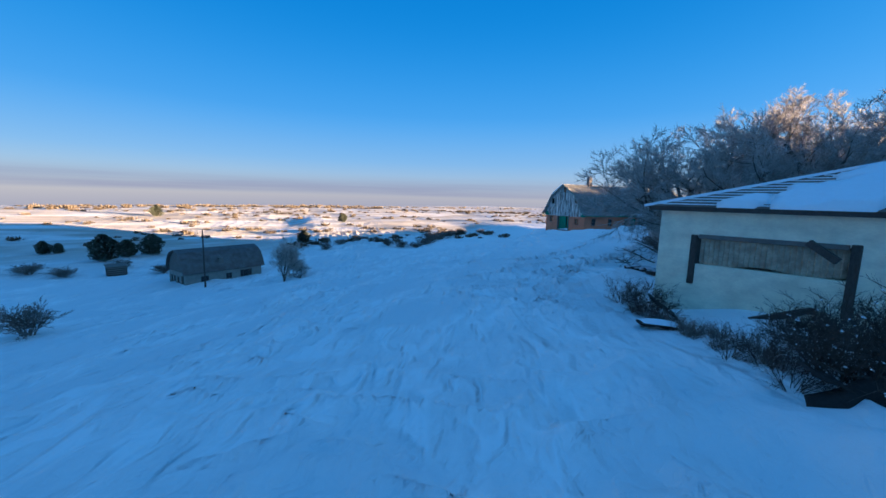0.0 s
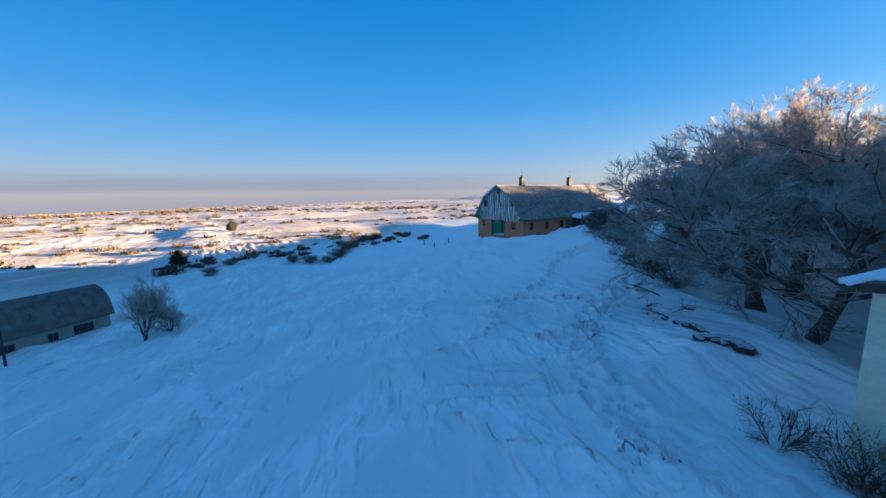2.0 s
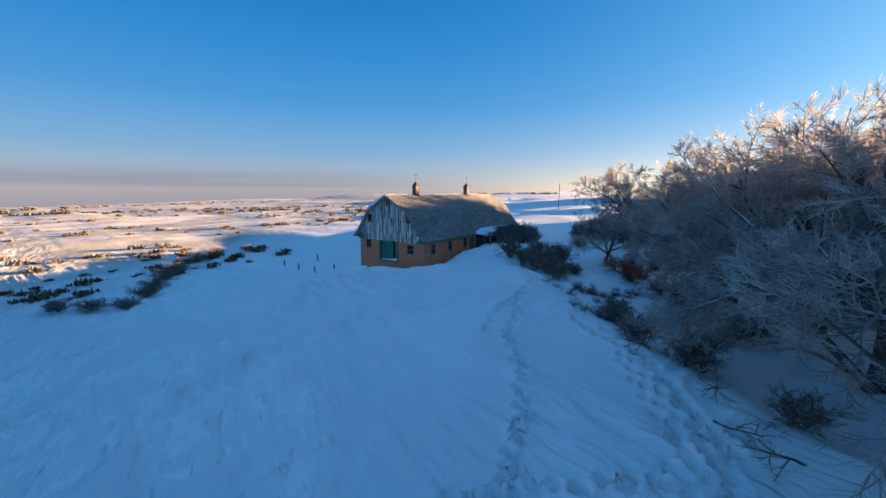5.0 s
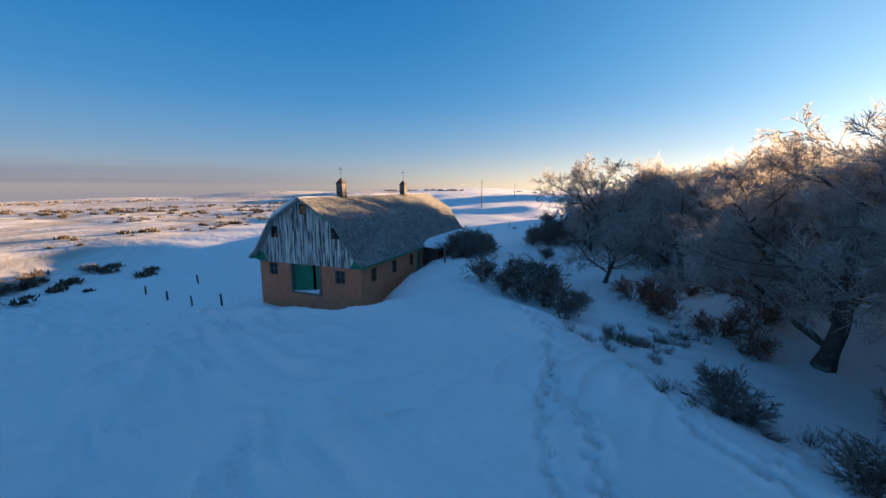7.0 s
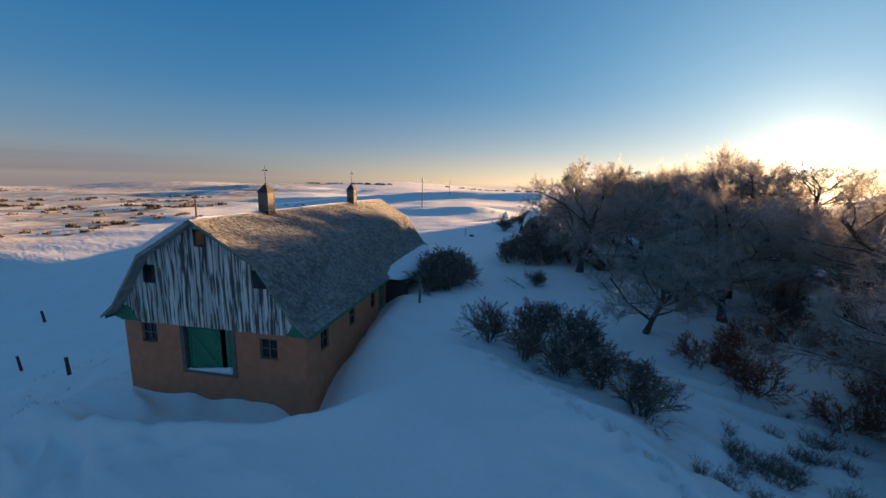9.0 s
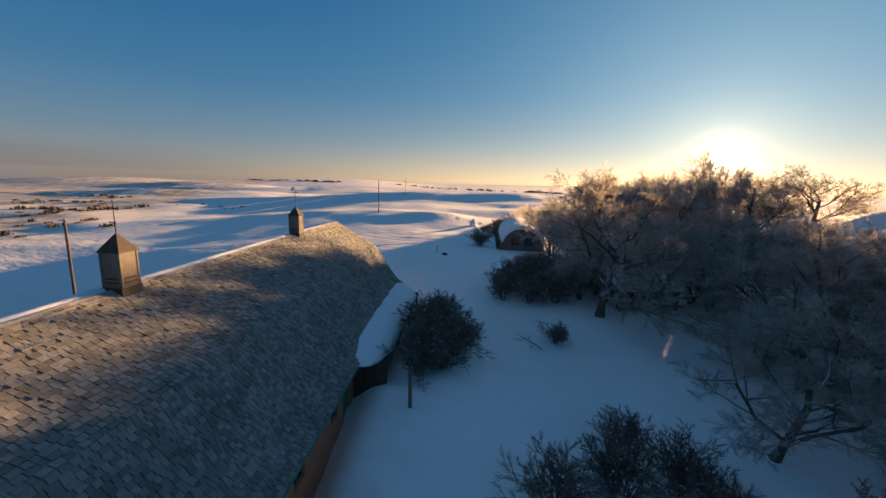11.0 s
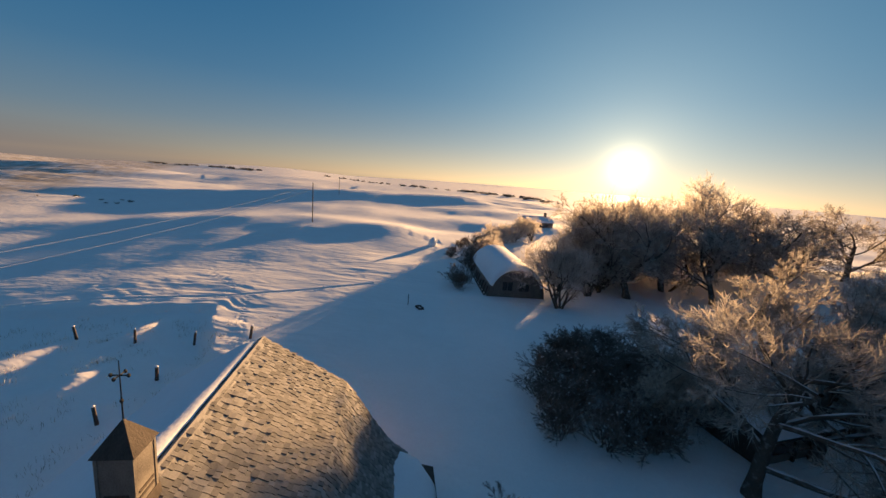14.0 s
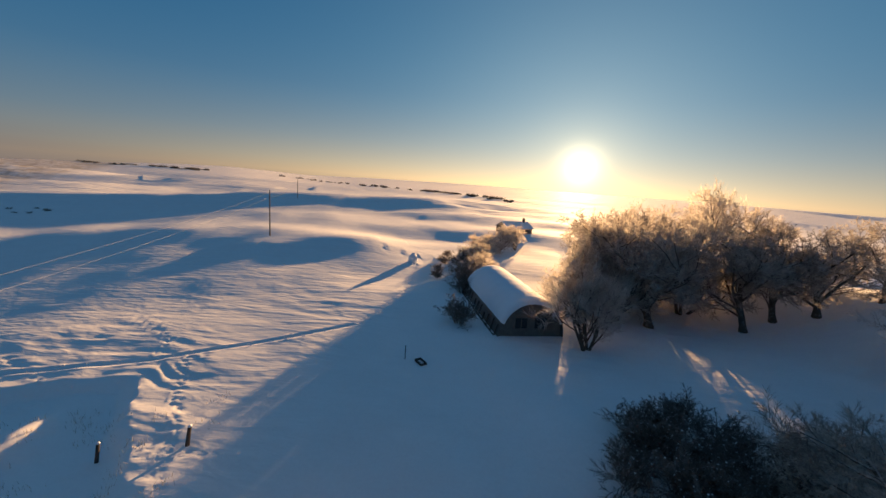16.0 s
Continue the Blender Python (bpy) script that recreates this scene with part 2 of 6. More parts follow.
BARK = material("rough_bark", (0.1, 0.08, 0.066), 0.95, vary=0.35, scale=3, fine=30, second=(0.45, 0.44, 0.44), amount=0.4, contrast=(0.55, 0.7), bump=0.6)
FROST = material("frosted_twigs", (0.72, 0.67, 0.62), 0.8, vary=0.2, scale=0.5, fine=5, second=(0.3, 0.25, 0.21), amount=0.7, island=0.25, bump=0.0)
RIME = material("rimed_grey_twigs", (0.53, 0.495, 0.46), 0.85, vary=0.25, scale=0.5, fine=5, second=(0.26, 0.225, 0.2), amount=0.75, island=0.3, bump=0.0)
TWIG = material("bare_brown_twigs", (0.19, 0.155, 0.13), 0.9, vary=0.35, scale=1, fine=8, second=(0.5, 0.48, 0.47), amount=0.35, contrast=(0.5, 0.7), island=0.35, bump=0.0)
SCRUB = material("dark_scrub_twigs", (0.075, 0.055, 0.042), 0.9, vary=0.35, scale=1, fine=8, second=(0.3, 0.28, 0.27), amount=0.3, contrast=(0.55, 0.7), island=0.35, bump=0.0)
REDTWIG = material("russet_twigs_with_leaves", (0.27, 0.1, 0.06), 0.9, vary=0.35, scale=1, fine=8, second=(0.5, 0.48, 0.46), amount=0.35, contrast=(0.55, 0.7), island=0.35, bump=0.0)
NEEDLE = material("juniper_needles", (0.07, 0.08, 0.055), 0.9, vary=0.35, scale=1, fine=6, second=(0.4, 0.4, 0.39), amount=0.5, contrast=(0.55, 0.7), island=0.4, bump=0.0)
SAGE = material("sagebrush", (0.11, 0.085, 0.06), 0.95, vary=0.3, scale=0.05, fine=1, second=(0.2, 0.17, 0.135), amount=0.5, island=0.45, bump=0.0)
snow_on_top(BARK)


def lets_light_through(m, share):
    """Rime crystals scatter light on through the twigs."""
    nodes, links = m.node_tree.nodes, m.node_tree.links
    b, out = nodes["Principled BSDF"], nodes["Material Output"]
    t, mix = nodes.new("ShaderNodeBsdfTranslucent"), nodes.new("ShaderNodeMixShader")
    links.new(b.inputs["Base Color"].links[0].from_socket, t.inputs["Color"])
    mix.inputs[0].default_value = share
    links.new(b.outputs[0], mix.inputs[1]), links.new(t.outputs[0], mix.inputs[2])
    links.new(mix.outputs[0], out.inputs["Surface"])


lets_light_through(FROST, 0.65)
lets_light_through(RIME, 0.5)
lets_light_through(TWIG, 0.1)
OLDLOG = material("rotten_log", (0.05, 0.042, 0.037), 0.95, vary=0.35, scale=4, fine=30, bump=0.6)
snow_on_top(OLDLOG, 0.6)
OLDTIMBER = material("sodden_dark_board", (0.03, 0.025, 0.022), 0.9, vary=0.35, scale=4, fine=26, bump=0.4)
STRAW = material("frosted_dry_grass", (0.45, 0.4, 0.33), 0.9, vary=0.3, scale=1, fine=8, island=0.3, bump=0.0)
WIRE = material("frosted_wire", (0.4, 0.4, 0.42), 0.7, vary=0.1, bump=0.0)
IRON = material("dark_iron", (0.03, 0.03, 0.032), 0.6, metal=0.6, vary=0.2, bump=0.05)


# ---- mesh tools ----
def link(name, bm, mat, parent=None, label="", smooth=False):
    me = bpy.data.meshes.new(name)
    bm.to_mesh(me)
    bm.free()
    me.materials.append(mat)
    if smooth:
        me.shade_smooth()
    ob = new(name, me)
    if parent:
        ob.parent = parent
    if label:
        ob["label"] = label
    return ob


def part(name, bm, mat, parent, label="", smooth=False):
    return link(name, bm, mat, parent, label, smooth)


def thing(name, m, label, category, group="", kind=""):
    ob = new(name)
    ob.empty_display_size = 0.2
    ob.matrix_world = m
    return tagged(ob, label, category, group, kind)


def box(lo, hi, bevel=0.0, bm=None, m=None):
    own = bm or bmesh.new()
    made = bmesh.ops.create_cube(own, size=1.0)["verts"]
    lo, hi = Vector(lo), Vector(hi)
    for v in made:
        v.co = lo + Vector((v.co.x + 0.5, v.co.y + 0.5, v.co.z + 0.5)) * (hi - lo)
    if bevel:
        edges = list({e for v in made for e in v.link_edges})
        made = list({v for f in bmesh.ops.bevel(own, geom=edges, offset=bevel, segments=1, affect="EDGES")["faces"] for v in f.verts} | {v for v in made if v.is_valid})
    if m:
        for v in made:
            v.co = m @ v.co
    return own


def bar(a, b, r0, r1=None, sides=6, bm=None):
    own = bm or bmesh.new()
    a, b = Vector(a), Vector(b)
    turn = (b - a).to_track_quat("Z", "Y").to_matrix().to_4x4()
    bmesh.ops.create_cone(own, cap_ends=True, segments=sides, radius1=r0, radius2=r0 if r1 is None else r1, depth=(b - a).length, matrix=Matrix.Translation((a + b) / 2) @ turn)
    return own


def beam(a, b, w, h, bm=None):
    own = bm or bmesh.new()
    a, b = Vector(a), Vector(b)
    turn = (b - a).to_track_quat("X", "Z").to_matrix().to_4x4()
    return box((0, -w / 2, -h / 2), ((b - a).length, w / 2, h / 2), 0.0, own, Matrix.Translation(a) @ turn)


def prism(profile, axis, lo, hi, bm=None):
    """A closed profile of (a, z) pairs drawn out along x (profile in y, z) or along y (profile in x, z)."""
    own = bm or bmesh.new()
    put = (lambda d, a, z: (d, a, z)) if axis == "x" else (lambda d, a, z: (a, d, z))
    one = [own.verts.new(put(lo, a, z)) for a, z in profile]
    two = [own.verts.new(put(hi, a, z)) for a, z in profile]
    n = len(profile)
    own.faces.new(one), own.faces.new(two[::-1])
    for i in range(n):
        own.faces.new((one[i], two[i], two[(i + 1) % n], one[(i + 1) % n]))
    bmesh.ops.recalc_face_normals(own, faces=own.faces)
    return own


def raw(name, verts, faces, mat, parent=None, smooth=False):
    me = bpy.data.meshes.new(name)
    me.from_pydata(verts, [], faces)
    me.materials.append(mat)
    if smooth:
        me.shade_smooth()
    ob = new(name, me)
    if parent:
        ob.parent = parent
    return ob


# ---- ground ----
def smooth_noise(x, y, seed):
    """Value noise on numpy arrays, 0 to 1."""
    xi, yi = np.floor(x).astype(np.int64), np.floor(y).astype(np.int64)
    fx, fy = x - xi, y - yi
    fx, fy = fx * fx * (3 - 2 * fx), fy * fy * (3 - 2 * fy)

    def h(a, b):
        n = (a * 374761393 + b * 668265263 + seed * 1442695041) & 0x7FFFFFFF
        n = ((n ^ (n >> 13)) * 1274126177) & 0x7FFFFFFF
        return ((n ^ (n >> 16)) & 0xFFFF) / 65535.0

    return (h(xi, yi) * (1 - fx) + h(xi + 1, yi) * fx) * (1 - fy) + (h(xi, yi + 1) * (1 - fx) + h(xi + 1, yi + 1) * fx) * fy


CREST = [(-130, -150), (-25, -38), (3, -8), (50, 2), (400, 40)]


def crest_side(x, y):
    """Metres to the left (downhill side) of the crest line."""
    best, side = np.full(np.shape(x), 1e9), np.zeros(np.shape(x))
    for (ax, ay), (bx, by) in zip(CREST, CREST[1:]):
        dx, dy = bx - ax, by - ay
        n = math.hypot(dx, dy)
        s = np.clip(((x - ax) * dx + (y - ay) * dy) / n / n, 0, 1)
        px, py = x - ax - s * dx, y - ay - s * dy
        d = np.hypot(px, py)
        c = np.where((dx * py - dy * px) >= 0, d, -d)
        side = np.where(d < best, c, side)
        best = np.minimum(best, d)
    return side


def drift(x, y, line, high, near, far):
    """A long drift, steep on the left of its line and gentle on the right."""
    best, out = np.full(np.shape(x), 1e9), np.zeros(np.shape(x))
    for (ax, ay), (bx, by) in zip(line, line[1:]):
        dx, dy = bx - ax, by - ay
        s = np.clip(((x - ax) * dx + (y - ay) * dy) / (dx * dx + dy * dy), 0, 1)
        px, py = x - ax - s * dx, y - ay - s * dy
        q = np.hypot(px, py)
        v = high * np.exp(-(q / np.where(dx * py - dy * px >= 0, near, far)) ** 2)
        out = np.where(q < best, v, out)
        best = np.minimum(best, q)
    return out


TRAILS = [
    (0.22, 0.13, [(47.8, 36.0), (48.75, 17.0), (51.5, 8.0), (54.0, 1.8), (62.0, -3.0), (80.0, -7.5)]),
    (0.2, 0.17, [(4.4, -7.1), (2.9, -9.0), (1.0, -10.9), (-1.7, -12.7), (-3.0, -13.8), (-7.7, -14.4), (-9.8, -15.7), (-12.9, -16.4)]),
    (0.22, 0.16, [(-13.0, -22.8), (-17.7, -25.5), (-20.6, -26.1), (-22.7, -27.0), (-24.8, -28.4), (-27.6, -30.8)]),
    (0.16, 0.14, [(-6.3, -14.2), (-8.8, -14.1), (-10.7, -14.3), (-13.3, -15.0)]),
    (0.18, 0.15, [(-5.8, -17.4), (-8.7, -18.8), (-9.9, -18.9), (-11.3, -20.2), (-13.0, -22.8)]),
    (0.16, 0.12, [(-12.9, -16.4), (-15.8, -18.6), (-19.3, -20.2), (-22.0, -20.8), (-25.2, -22.4)]),
]
SLOPE_D = [-300, -60, -20, -5, 0, 10, 20, 30, 45, 60, 90, 140, 200, 300, 600]
# the rise beyond -20 is an unseen hillside, added to shade the grove
YARD_Z = [12, 3.0, -2.7, -2.0, -1.45, -2.7, -4.5, -6.5, -8.8, -10.2, -9.7, -7.5, -5.9, -7.5, -12]
FIELD_Z = [-4, -0.6, -1.7, -1.45, -1.4, -1.75, -2.3, -2.9, -4.65, -7.2, -8.6, -8.0, -7.5, -9.5, -13]


def step(v, a, b):
    k = np.clip((v - a) / (b - a), 0, 1)
    return k * k * (3 - 2 * k)


def ground_z(x, y, fine=True):
    x, y = np.asarray(x, float), np.asarray(y, float)
    d = crest_side(x, y) + 2.5 * (smooth_noise(x / 14, y / 14, 3) - 0.5)
    k = step(x, 14, 36)
    z = 0
    for o in (-4, 0, 4):
        z = z + (np.interp(d + o, SLOPE_D, YARD_Z) * (1 - k) + np.interp(d + o, SLOPE_D, FIELD_Z) * k) / 3
    r, th = np.hypot(x, y), np.degrees(np.arctan2(y, x))
    # the far country: nearly level to a rim, past which it drops from sight on the valley side
    k = step(r, 230, 600)
    z = z * (1 - k) + np.interp(th, [-180, -90, -20, 20, 45, 70, 180], [-14, -10, -8, -8, -10, -11, -11]) * k
    dip = np.interp(th, [-180, -140, -90, -20, 20, 43, 70, 90, 120, 160, 180], [2, 1, 0.35, 0.3, 0.5, 0.95, 1.5, 2.1, 2.7, 2.7, 2])
    rim = 17 / np.tan(np.radians(dip))
    z = z - np.maximum(r - rim, 0) * np.tan(np.radians(dip + 0.8))
    # long swells of drifted hills, crests square to the sun
    u, v = 0.92 * x - 0.38 * y, 0.38 * x + 0.92 * y
    a = step(r, 60, 95) * np.interp(th, [-180, -60, 0, 50, 75, 120, 180], [0.5, 0.6, 1, 1, 0.15, 0.1, 0.3])
    warp = 5 * smooth_noise(u / 90, v / 120, 21)
    z = z + a * (1.3 - 0.8 * step(x, 60, 80) * (1 - step(x, 230, 260))) * np.sin((u - 70) * 2 * math.pi / 48 + warp) * (1 - step(r, 160, 300)) * step(np.sin(v / 40 + 2), -1.2, 0.8)
    a = step(r, 150, 500) * np.interp(th, [-180, -60, 0, 40, 75, 120, 180], [1, 1, 1, 1, 0.45, 0.3, 0.5])
    far = np.clip(r / 700, 1, 3.5)
    z = z + a * far * (9 * (smooth_noise(u / 130 / far, v / 330 / far, 5) - 0.55) + 3 * (smooth_noise(u / 50 / far, v / 140 / far, 6) - 0.5))
    # hollows and drifts round the yard
    z = z + 0.5 * (smooth_noise(x / 9, y / 9, 8) - 0.5) * step(r, -1, 60)
    z = z - 1.05 * np.exp(-(((x + 0.4) / 2.6) ** 2 + ((y - 4.5) / 7.5) ** 4)) + 0.85 * np.exp(-((np.hypot((x - 1) * 1.75, (y - 5) * 0.8) - 7.4) / 1.0) ** 2) * step(-x, -1, 3)
    # the dip at (37, 54) is cut to let low sun reach the valley
    # the hill at y -82 is unseen, added to shade the shed yard
    for cx, cy, rx, ry, up in ((0.0, -82.0, 32.0, 22.0, 8.0), (9.0, -4.5, 7.0, 5.0, 0.8), (0.4, -0.4, 2.2, 1.6, -1.1), (0.3, 9.6, 3.0, 4.0, 0.6), (18.0, -2.0, 6.0, 3.0, 0.35), (-23.0, -32.0, 3.0, 2.6, 0.6), (-50.0, 4.0, 16.0, 11.0, -1.1), (37.0, 54.0, 13.0, 13.0, -1.5), (5.5, 0.3, 5.5, 0.9, -1.2), (5.0, 24.0, 11.0, 10.0, -1.0)):
        z = z + up * np.exp(-(((x - cx) / rx) ** 2 + ((y - cy) / ry) ** 2))
    z = z + drift(x, y, [(95, 2.5), (99, 7), (106, 20), (113, 42), (112, 62), (106, 82), (96, 100)], 1.0, 9.0, 12.0) + drift(x, y, [(217, -30), (214, 10), (211, 46), (206, 83)], 3.5, 20.0, 70.0)
    for line, high in (([(475, 280), (440, 335)], 6.0), ([(405, 212), (382, 262)], 5.5), ([(300, 178), (272, 236)], 4.5), ([(470, 128), (452, 165)], 4.0), ([(405, 100), (394, 128)], 3.0)):
        z = z + drift(x, y, line, high, 26.0, 55.0)
    z = z + drift(x, y, [(97, 0.5), (94, 6), (92, 11), (90.5, 16.5)], 0.55, 4.5, 9.0)
    z = z + 1.2 * step(d, 42, 60) * (1 - step(d, 110, 160)) * step(x, -48, -34)
    # level ground under the grove
    z = z + 0.85 * step(x, 2, 9) * (1 - step(x, 38, 50)) * step(-d, 4, 10) * (1 - step(-d, 30, 40)) + 0.35 * step(x, 38, 50) * (1 - step(x, 60, 72)) * step(-d, 4, 10) * (1 - step(-d, 24, 34))
    z = z + drift(x, y, [(2.5, 20.5), (-1.2, 14.5), (-3.4, 9.6), (-3.9, 5.5), (-3.5, 1.5), (-2.2, -1.6), (-0.2, -3.4)], 0.3, 0.6, 2.0)
    # the lip of the bank above the grove, and the drop behind it
    lip = step(x, -36, -28) * (1 - step(x, 0, 5))
    z = z + lip * (0.3 * np.exp(-((d - 0.6) / 1.5) ** 2) - 0.5 * step(-d, -0.2, 2.2) * (1 - step(-d, 9, 18)))
    # the sunken corral
    wob = 0.9 * (smooth_noise(x / 3, y / 3, 23) - 0.5)
    z = z - 0.6 * step(x, 20, 28) * (1 - step(x + wob, 45.0, 46.6)) * step(y - 13.6 - 0.36 * (x - 37) + wob, -0.7, 0.7) * (1 - step(y, 28, 36))
    for cx, cy, rx, ry, up in ((41.3, 20.0, 2.6, 0.9, 0.5), (36.0, 25.5, 4.0, 1.6, 0.5), (33.0, 19.5, 3.5, 1.2, 0.35)):
        z = z + up * np.exp(-(((x - cx) / rx) ** 2 + ((y - cy + 0.3 * (x - cx)) / ry) ** 2))
    # an added bank, hidden beyond the grove, to block the low sun
    z = z + (4.2 + 4.9 * (1 - step(x, 32, 52))) * np.exp(-((d + 52) / 10) ** 2) * step(x, -42, -28) * (1 - step(x, 58, 78))
    for width, deep, trail in TRAILS:
        for (ax, ay), (bx, by) in zip(trail, trail[1:]):
            dx, dy = bx - ax, by - ay
            n2 = dx * dx + dy * dy
            s = np.clip(((x - ax) * dx + (y - ay) * dy) / n2, 0, 1)
            q = np.hypot(x - ax - s * dx, y - ay - s * dy) / width
            z = z - deep * np.exp(-q * q) * 0.8 + deep * 0.2 * np.exp(-(q - 1.7) ** 2 * 3)
    if fine:
        yard = step(x, 20, 28) * (1 - step(x, 46, 52)) * step(y, 8, 14) * (1 - step(y, 30, 40))
        z = z + yard * (0.07 * smooth_noise(x / 1.6, y / 1.6, 31) + 0.06 * step(smooth_noise(x / 4, y / 3, 32), 0.5, 0.9))
        u, v = 0.5 * x + 0.866 * y, -0.866 * x + 0.5 * y
        scale = 1 - np.abs(2 * smooth_noise((u + 0.5 * np.sin(v / 1.3)) / 0.9, v / 2.4, 33) - 1)
        z = z + 0.3 * scale ** 3 * step(smooth_noise(x / 5, y / 5, 34), 0.4, 0.7) * (1 - step(x, -8, 6)) * (1 - step(r, 55, 80))
        s, c = 0.40, 0.917
        u, v = c * x - s * y, s * x + c * y
        w = u + 0.6 * np.sin(v / 2.3 + 5 * smooth_noise(u / 6, v / 6, 12))
        streak = smooth_noise(w / 0.55, v / 3.2, 11) - 0.5
        ridge = 1 - np.abs(2 * smooth_noise(w / 0.9 + 3, v / 3.6, 15) - 1)
        patch = step(smooth_noise(x / 8, y / 8, 13), 0.25, 0.65) * (1.15 - 1.0 * step(x, -5, 25)) * (1 - step(r, 55, 85))
        z = z + 0.34 * streak * patch + 0.42 * ridge * ridge * patch * smooth_noise(x / 2.5, y / 2.5, 16) + 0.08 * (smooth_noise(w / 1.7, v / 5, 14) - 0.5) * (1.2 - 0.8 * step(x, -5, 25))
    return z


def gz(x, y):
    return float(ground_z(np.array([x]), np.array([y]))[0])


def lines(lo, turn, hi, fine, coarse, reach):
    """Grid lines: fine up to the turn, coarse up to hi, then ever wider apart."""
    mid = np.concatenate([np.arange(lo, turn, fine), np.arange(turn, hi, coarse)])
    grow = [coarse]
    while sum(grow) < reach:
        grow.append(grow[-1] * 1.075)
    out = np.cumsum(grow)
    return np.concatenate([(lo - out)[::-1], mid, mid[-1] + out])


FEET = [
    (2, 0.14, [(4.4, -7.1), (2.9, -9.0), (1.0, -10.9), (-1.7, -12.7), (-3.0, -13.8), (-7.7, -14.4), (-9.0, -14.9), (-9.8, -15.7), (-12.9, -16.4), (-15.8, -18.6), (-19.3, -20.2), (-22.0, -20.8), (-25.2, -22.4)]),
    (1, 0.1, [(-6.3, -14.2), (-8.8, -14.1), (-10.7, -14.3), (-13.3, -15.0)]),
    (1, 0.1, [(-5.8, -17.4), (-8.7, -18.8), (-9.9, -18.9), (-11.3, -20.2), (-13.0, -22.8)]),
    (2, 0.25, [(-5.8, -17.4), (-7.0, -19.1), (-8.2, -20.7), (-9.0, -21.8), (-9.4, -23.2)]),
    (1, 0.15, [(-11.3, -20.2), (-9.2, -21.8), (-10.4, -22.8)]),
    (3, 0.35, [(-13.0, -22.8), (-17.7, -25.5), (-20.6, -26.1), (-22.7, -27.0), (-24.8, -28.4), (-26.6, -29.6), (-27.6, -30.8), (-30.0, -34.0)]),
    (1, 0.1, [(-19.4, -19.8), (-23.8, -21.6), (-26.9, -23.5), (-29.7, -23.6)]),
    (2, 0.15, [(-23.5, -19.7), (-21.8, -22.0), (-20.7, -23.9), (-18.7, -25.5), (-17.4, -26.9)]),
    (2, 0.2, [(-26.0, -26.3), (-23.7, -27.1), (-20.6, -26.1)]),
    (1, 0.1, [(60.4, 35.5), (52.0, 30.2), (48.7, 26.5)]),
    (1, 0.1, [(38.7, -0.8), (30.9, -1.0), (27.4, -0.8)]),
    (1, 0.1, [(37.2, 23.9), (33.6, 19.4)]),
    (1, 0.1, [(30.2, 21.8), (27.6, 17.7)]),
    (1, 0.1, [(48.9, 14.7), (39.8, 11.8), (36.4, 11.4)]),
    (1, 0.1, [(48.8, 13.4), (48.7, 14.5), (43.2, 13.3), (40.2, 11.9), (35.6, 10.8)]),
    (1, 0.1, [(45.0, 16.2), (40.9, 14.8), (37.5, 13.4), (36.3, 13.6)]),
    (1, 0.1, [(58.0, 22.1), (52.3, 17.0), (48.9, 17.2)]),
    (1, 0.1, [(39.8, 14.2), (38.7, 12.6), (38.1, 10.6), (37.8, 9.3)]),
    (1, 0.1, [(51.4, 27.7), (48.0, 23.4), (46.0, 21.8)]),
]


def press_feet(X, Y, Z):
    """Footprints pressed into the snow along the trails."""
    rg = random.Random(19)
    for count, wide, trail in FEET:
        for c in range(count):
            off = rg.gauss(0, wide) if count > 1 else 0.0
            for (ax, ay), (bx, by) in zip(trail, trail[1:]):
                n = math.hypot(bx - ax, by - ay)
                ux, uy = (bx - ax) / n, (by - ay) / n
                a, side = 0.0, 1
                while a < n:
                    o = off + side * 0.09 + rg.gauss(0, 0.05)
                    px, py = ax + ux * a - uy * o, ay + uy * a + ux * o
                    i0, i1 = np.searchsorted(X[:, 0], (px - 1, px + 1))
                    j0, j1 = np.searchsorted(Y[0], (py - 1, py + 1))
                    x, y = X[i0:i1, j0:j1] - px, Y[i0:i1, j0:j1] - py
                    small = px < 4 or (36 < px < 54 and 8 < py < 24)
                    q = ((x * ux + y * uy) / (0.19 if small else 0.3)) ** 2 + ((y * ux - x * uy) / (0.13 if small else 0.27)) ** 2
                    Z[i0:i1, j0:j1] += (1.0 if px < 4 else 0.12) * (-0.29 * np.exp(-q) + 0.09 * np.exp(-(np.sqrt(q) - 1.8) ** 2 * 4))
                    a += rg.uniform(0.5, 0.75)
                    side = -side


def build_ground():
    xs, ys = lines(-42, 4, 60, 0.135, 0.44, 4300), lines(-46, -7, 30, 0.135, 0.44, 4300)
    xs, ys = np.unique(np.concatenate([xs, np.arange(36, 54, 0.22)])), np.unique(np.concatenate([ys, np.arange(8, 24, 0.22)]))
    X, Y = np.meshgrid(xs, ys, indexing="ij")
    Z = ground_z(X, Y)
    press_feet(X, Y, Z)
    nx, ny = X.shape
    co = np.stack([X, Y, Z], -1).reshape(-1, 3)
    i = (np.arange(nx - 1)[:, None] * ny + np.arange(ny - 1)[None]).ravel()
    quads = np.stack([i, i + ny, i + ny + 1, i + 1], -1)
    me = bpy.data.meshes.new("ground")
    me.vertices.add(len(co))
    me.vertices.foreach_set("co", co.ravel())
    me.loops.add(quads.size)
    me.loops.foreach_set("vertex_index", quads.ravel().astype(np.int32))
    me.polygons.add(len(quads))
    me.polygons.foreach_set("loop_start", np.arange(0, quads.size, 4, dtype=np.int32))
    me.update(calc_edges=True)
    me.validate()
    me.shade_smooth()
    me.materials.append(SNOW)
    tagged(new("ground", me), "wind-rippled snow over rolling open hill country", "snow", kind="structure")


build_ground()


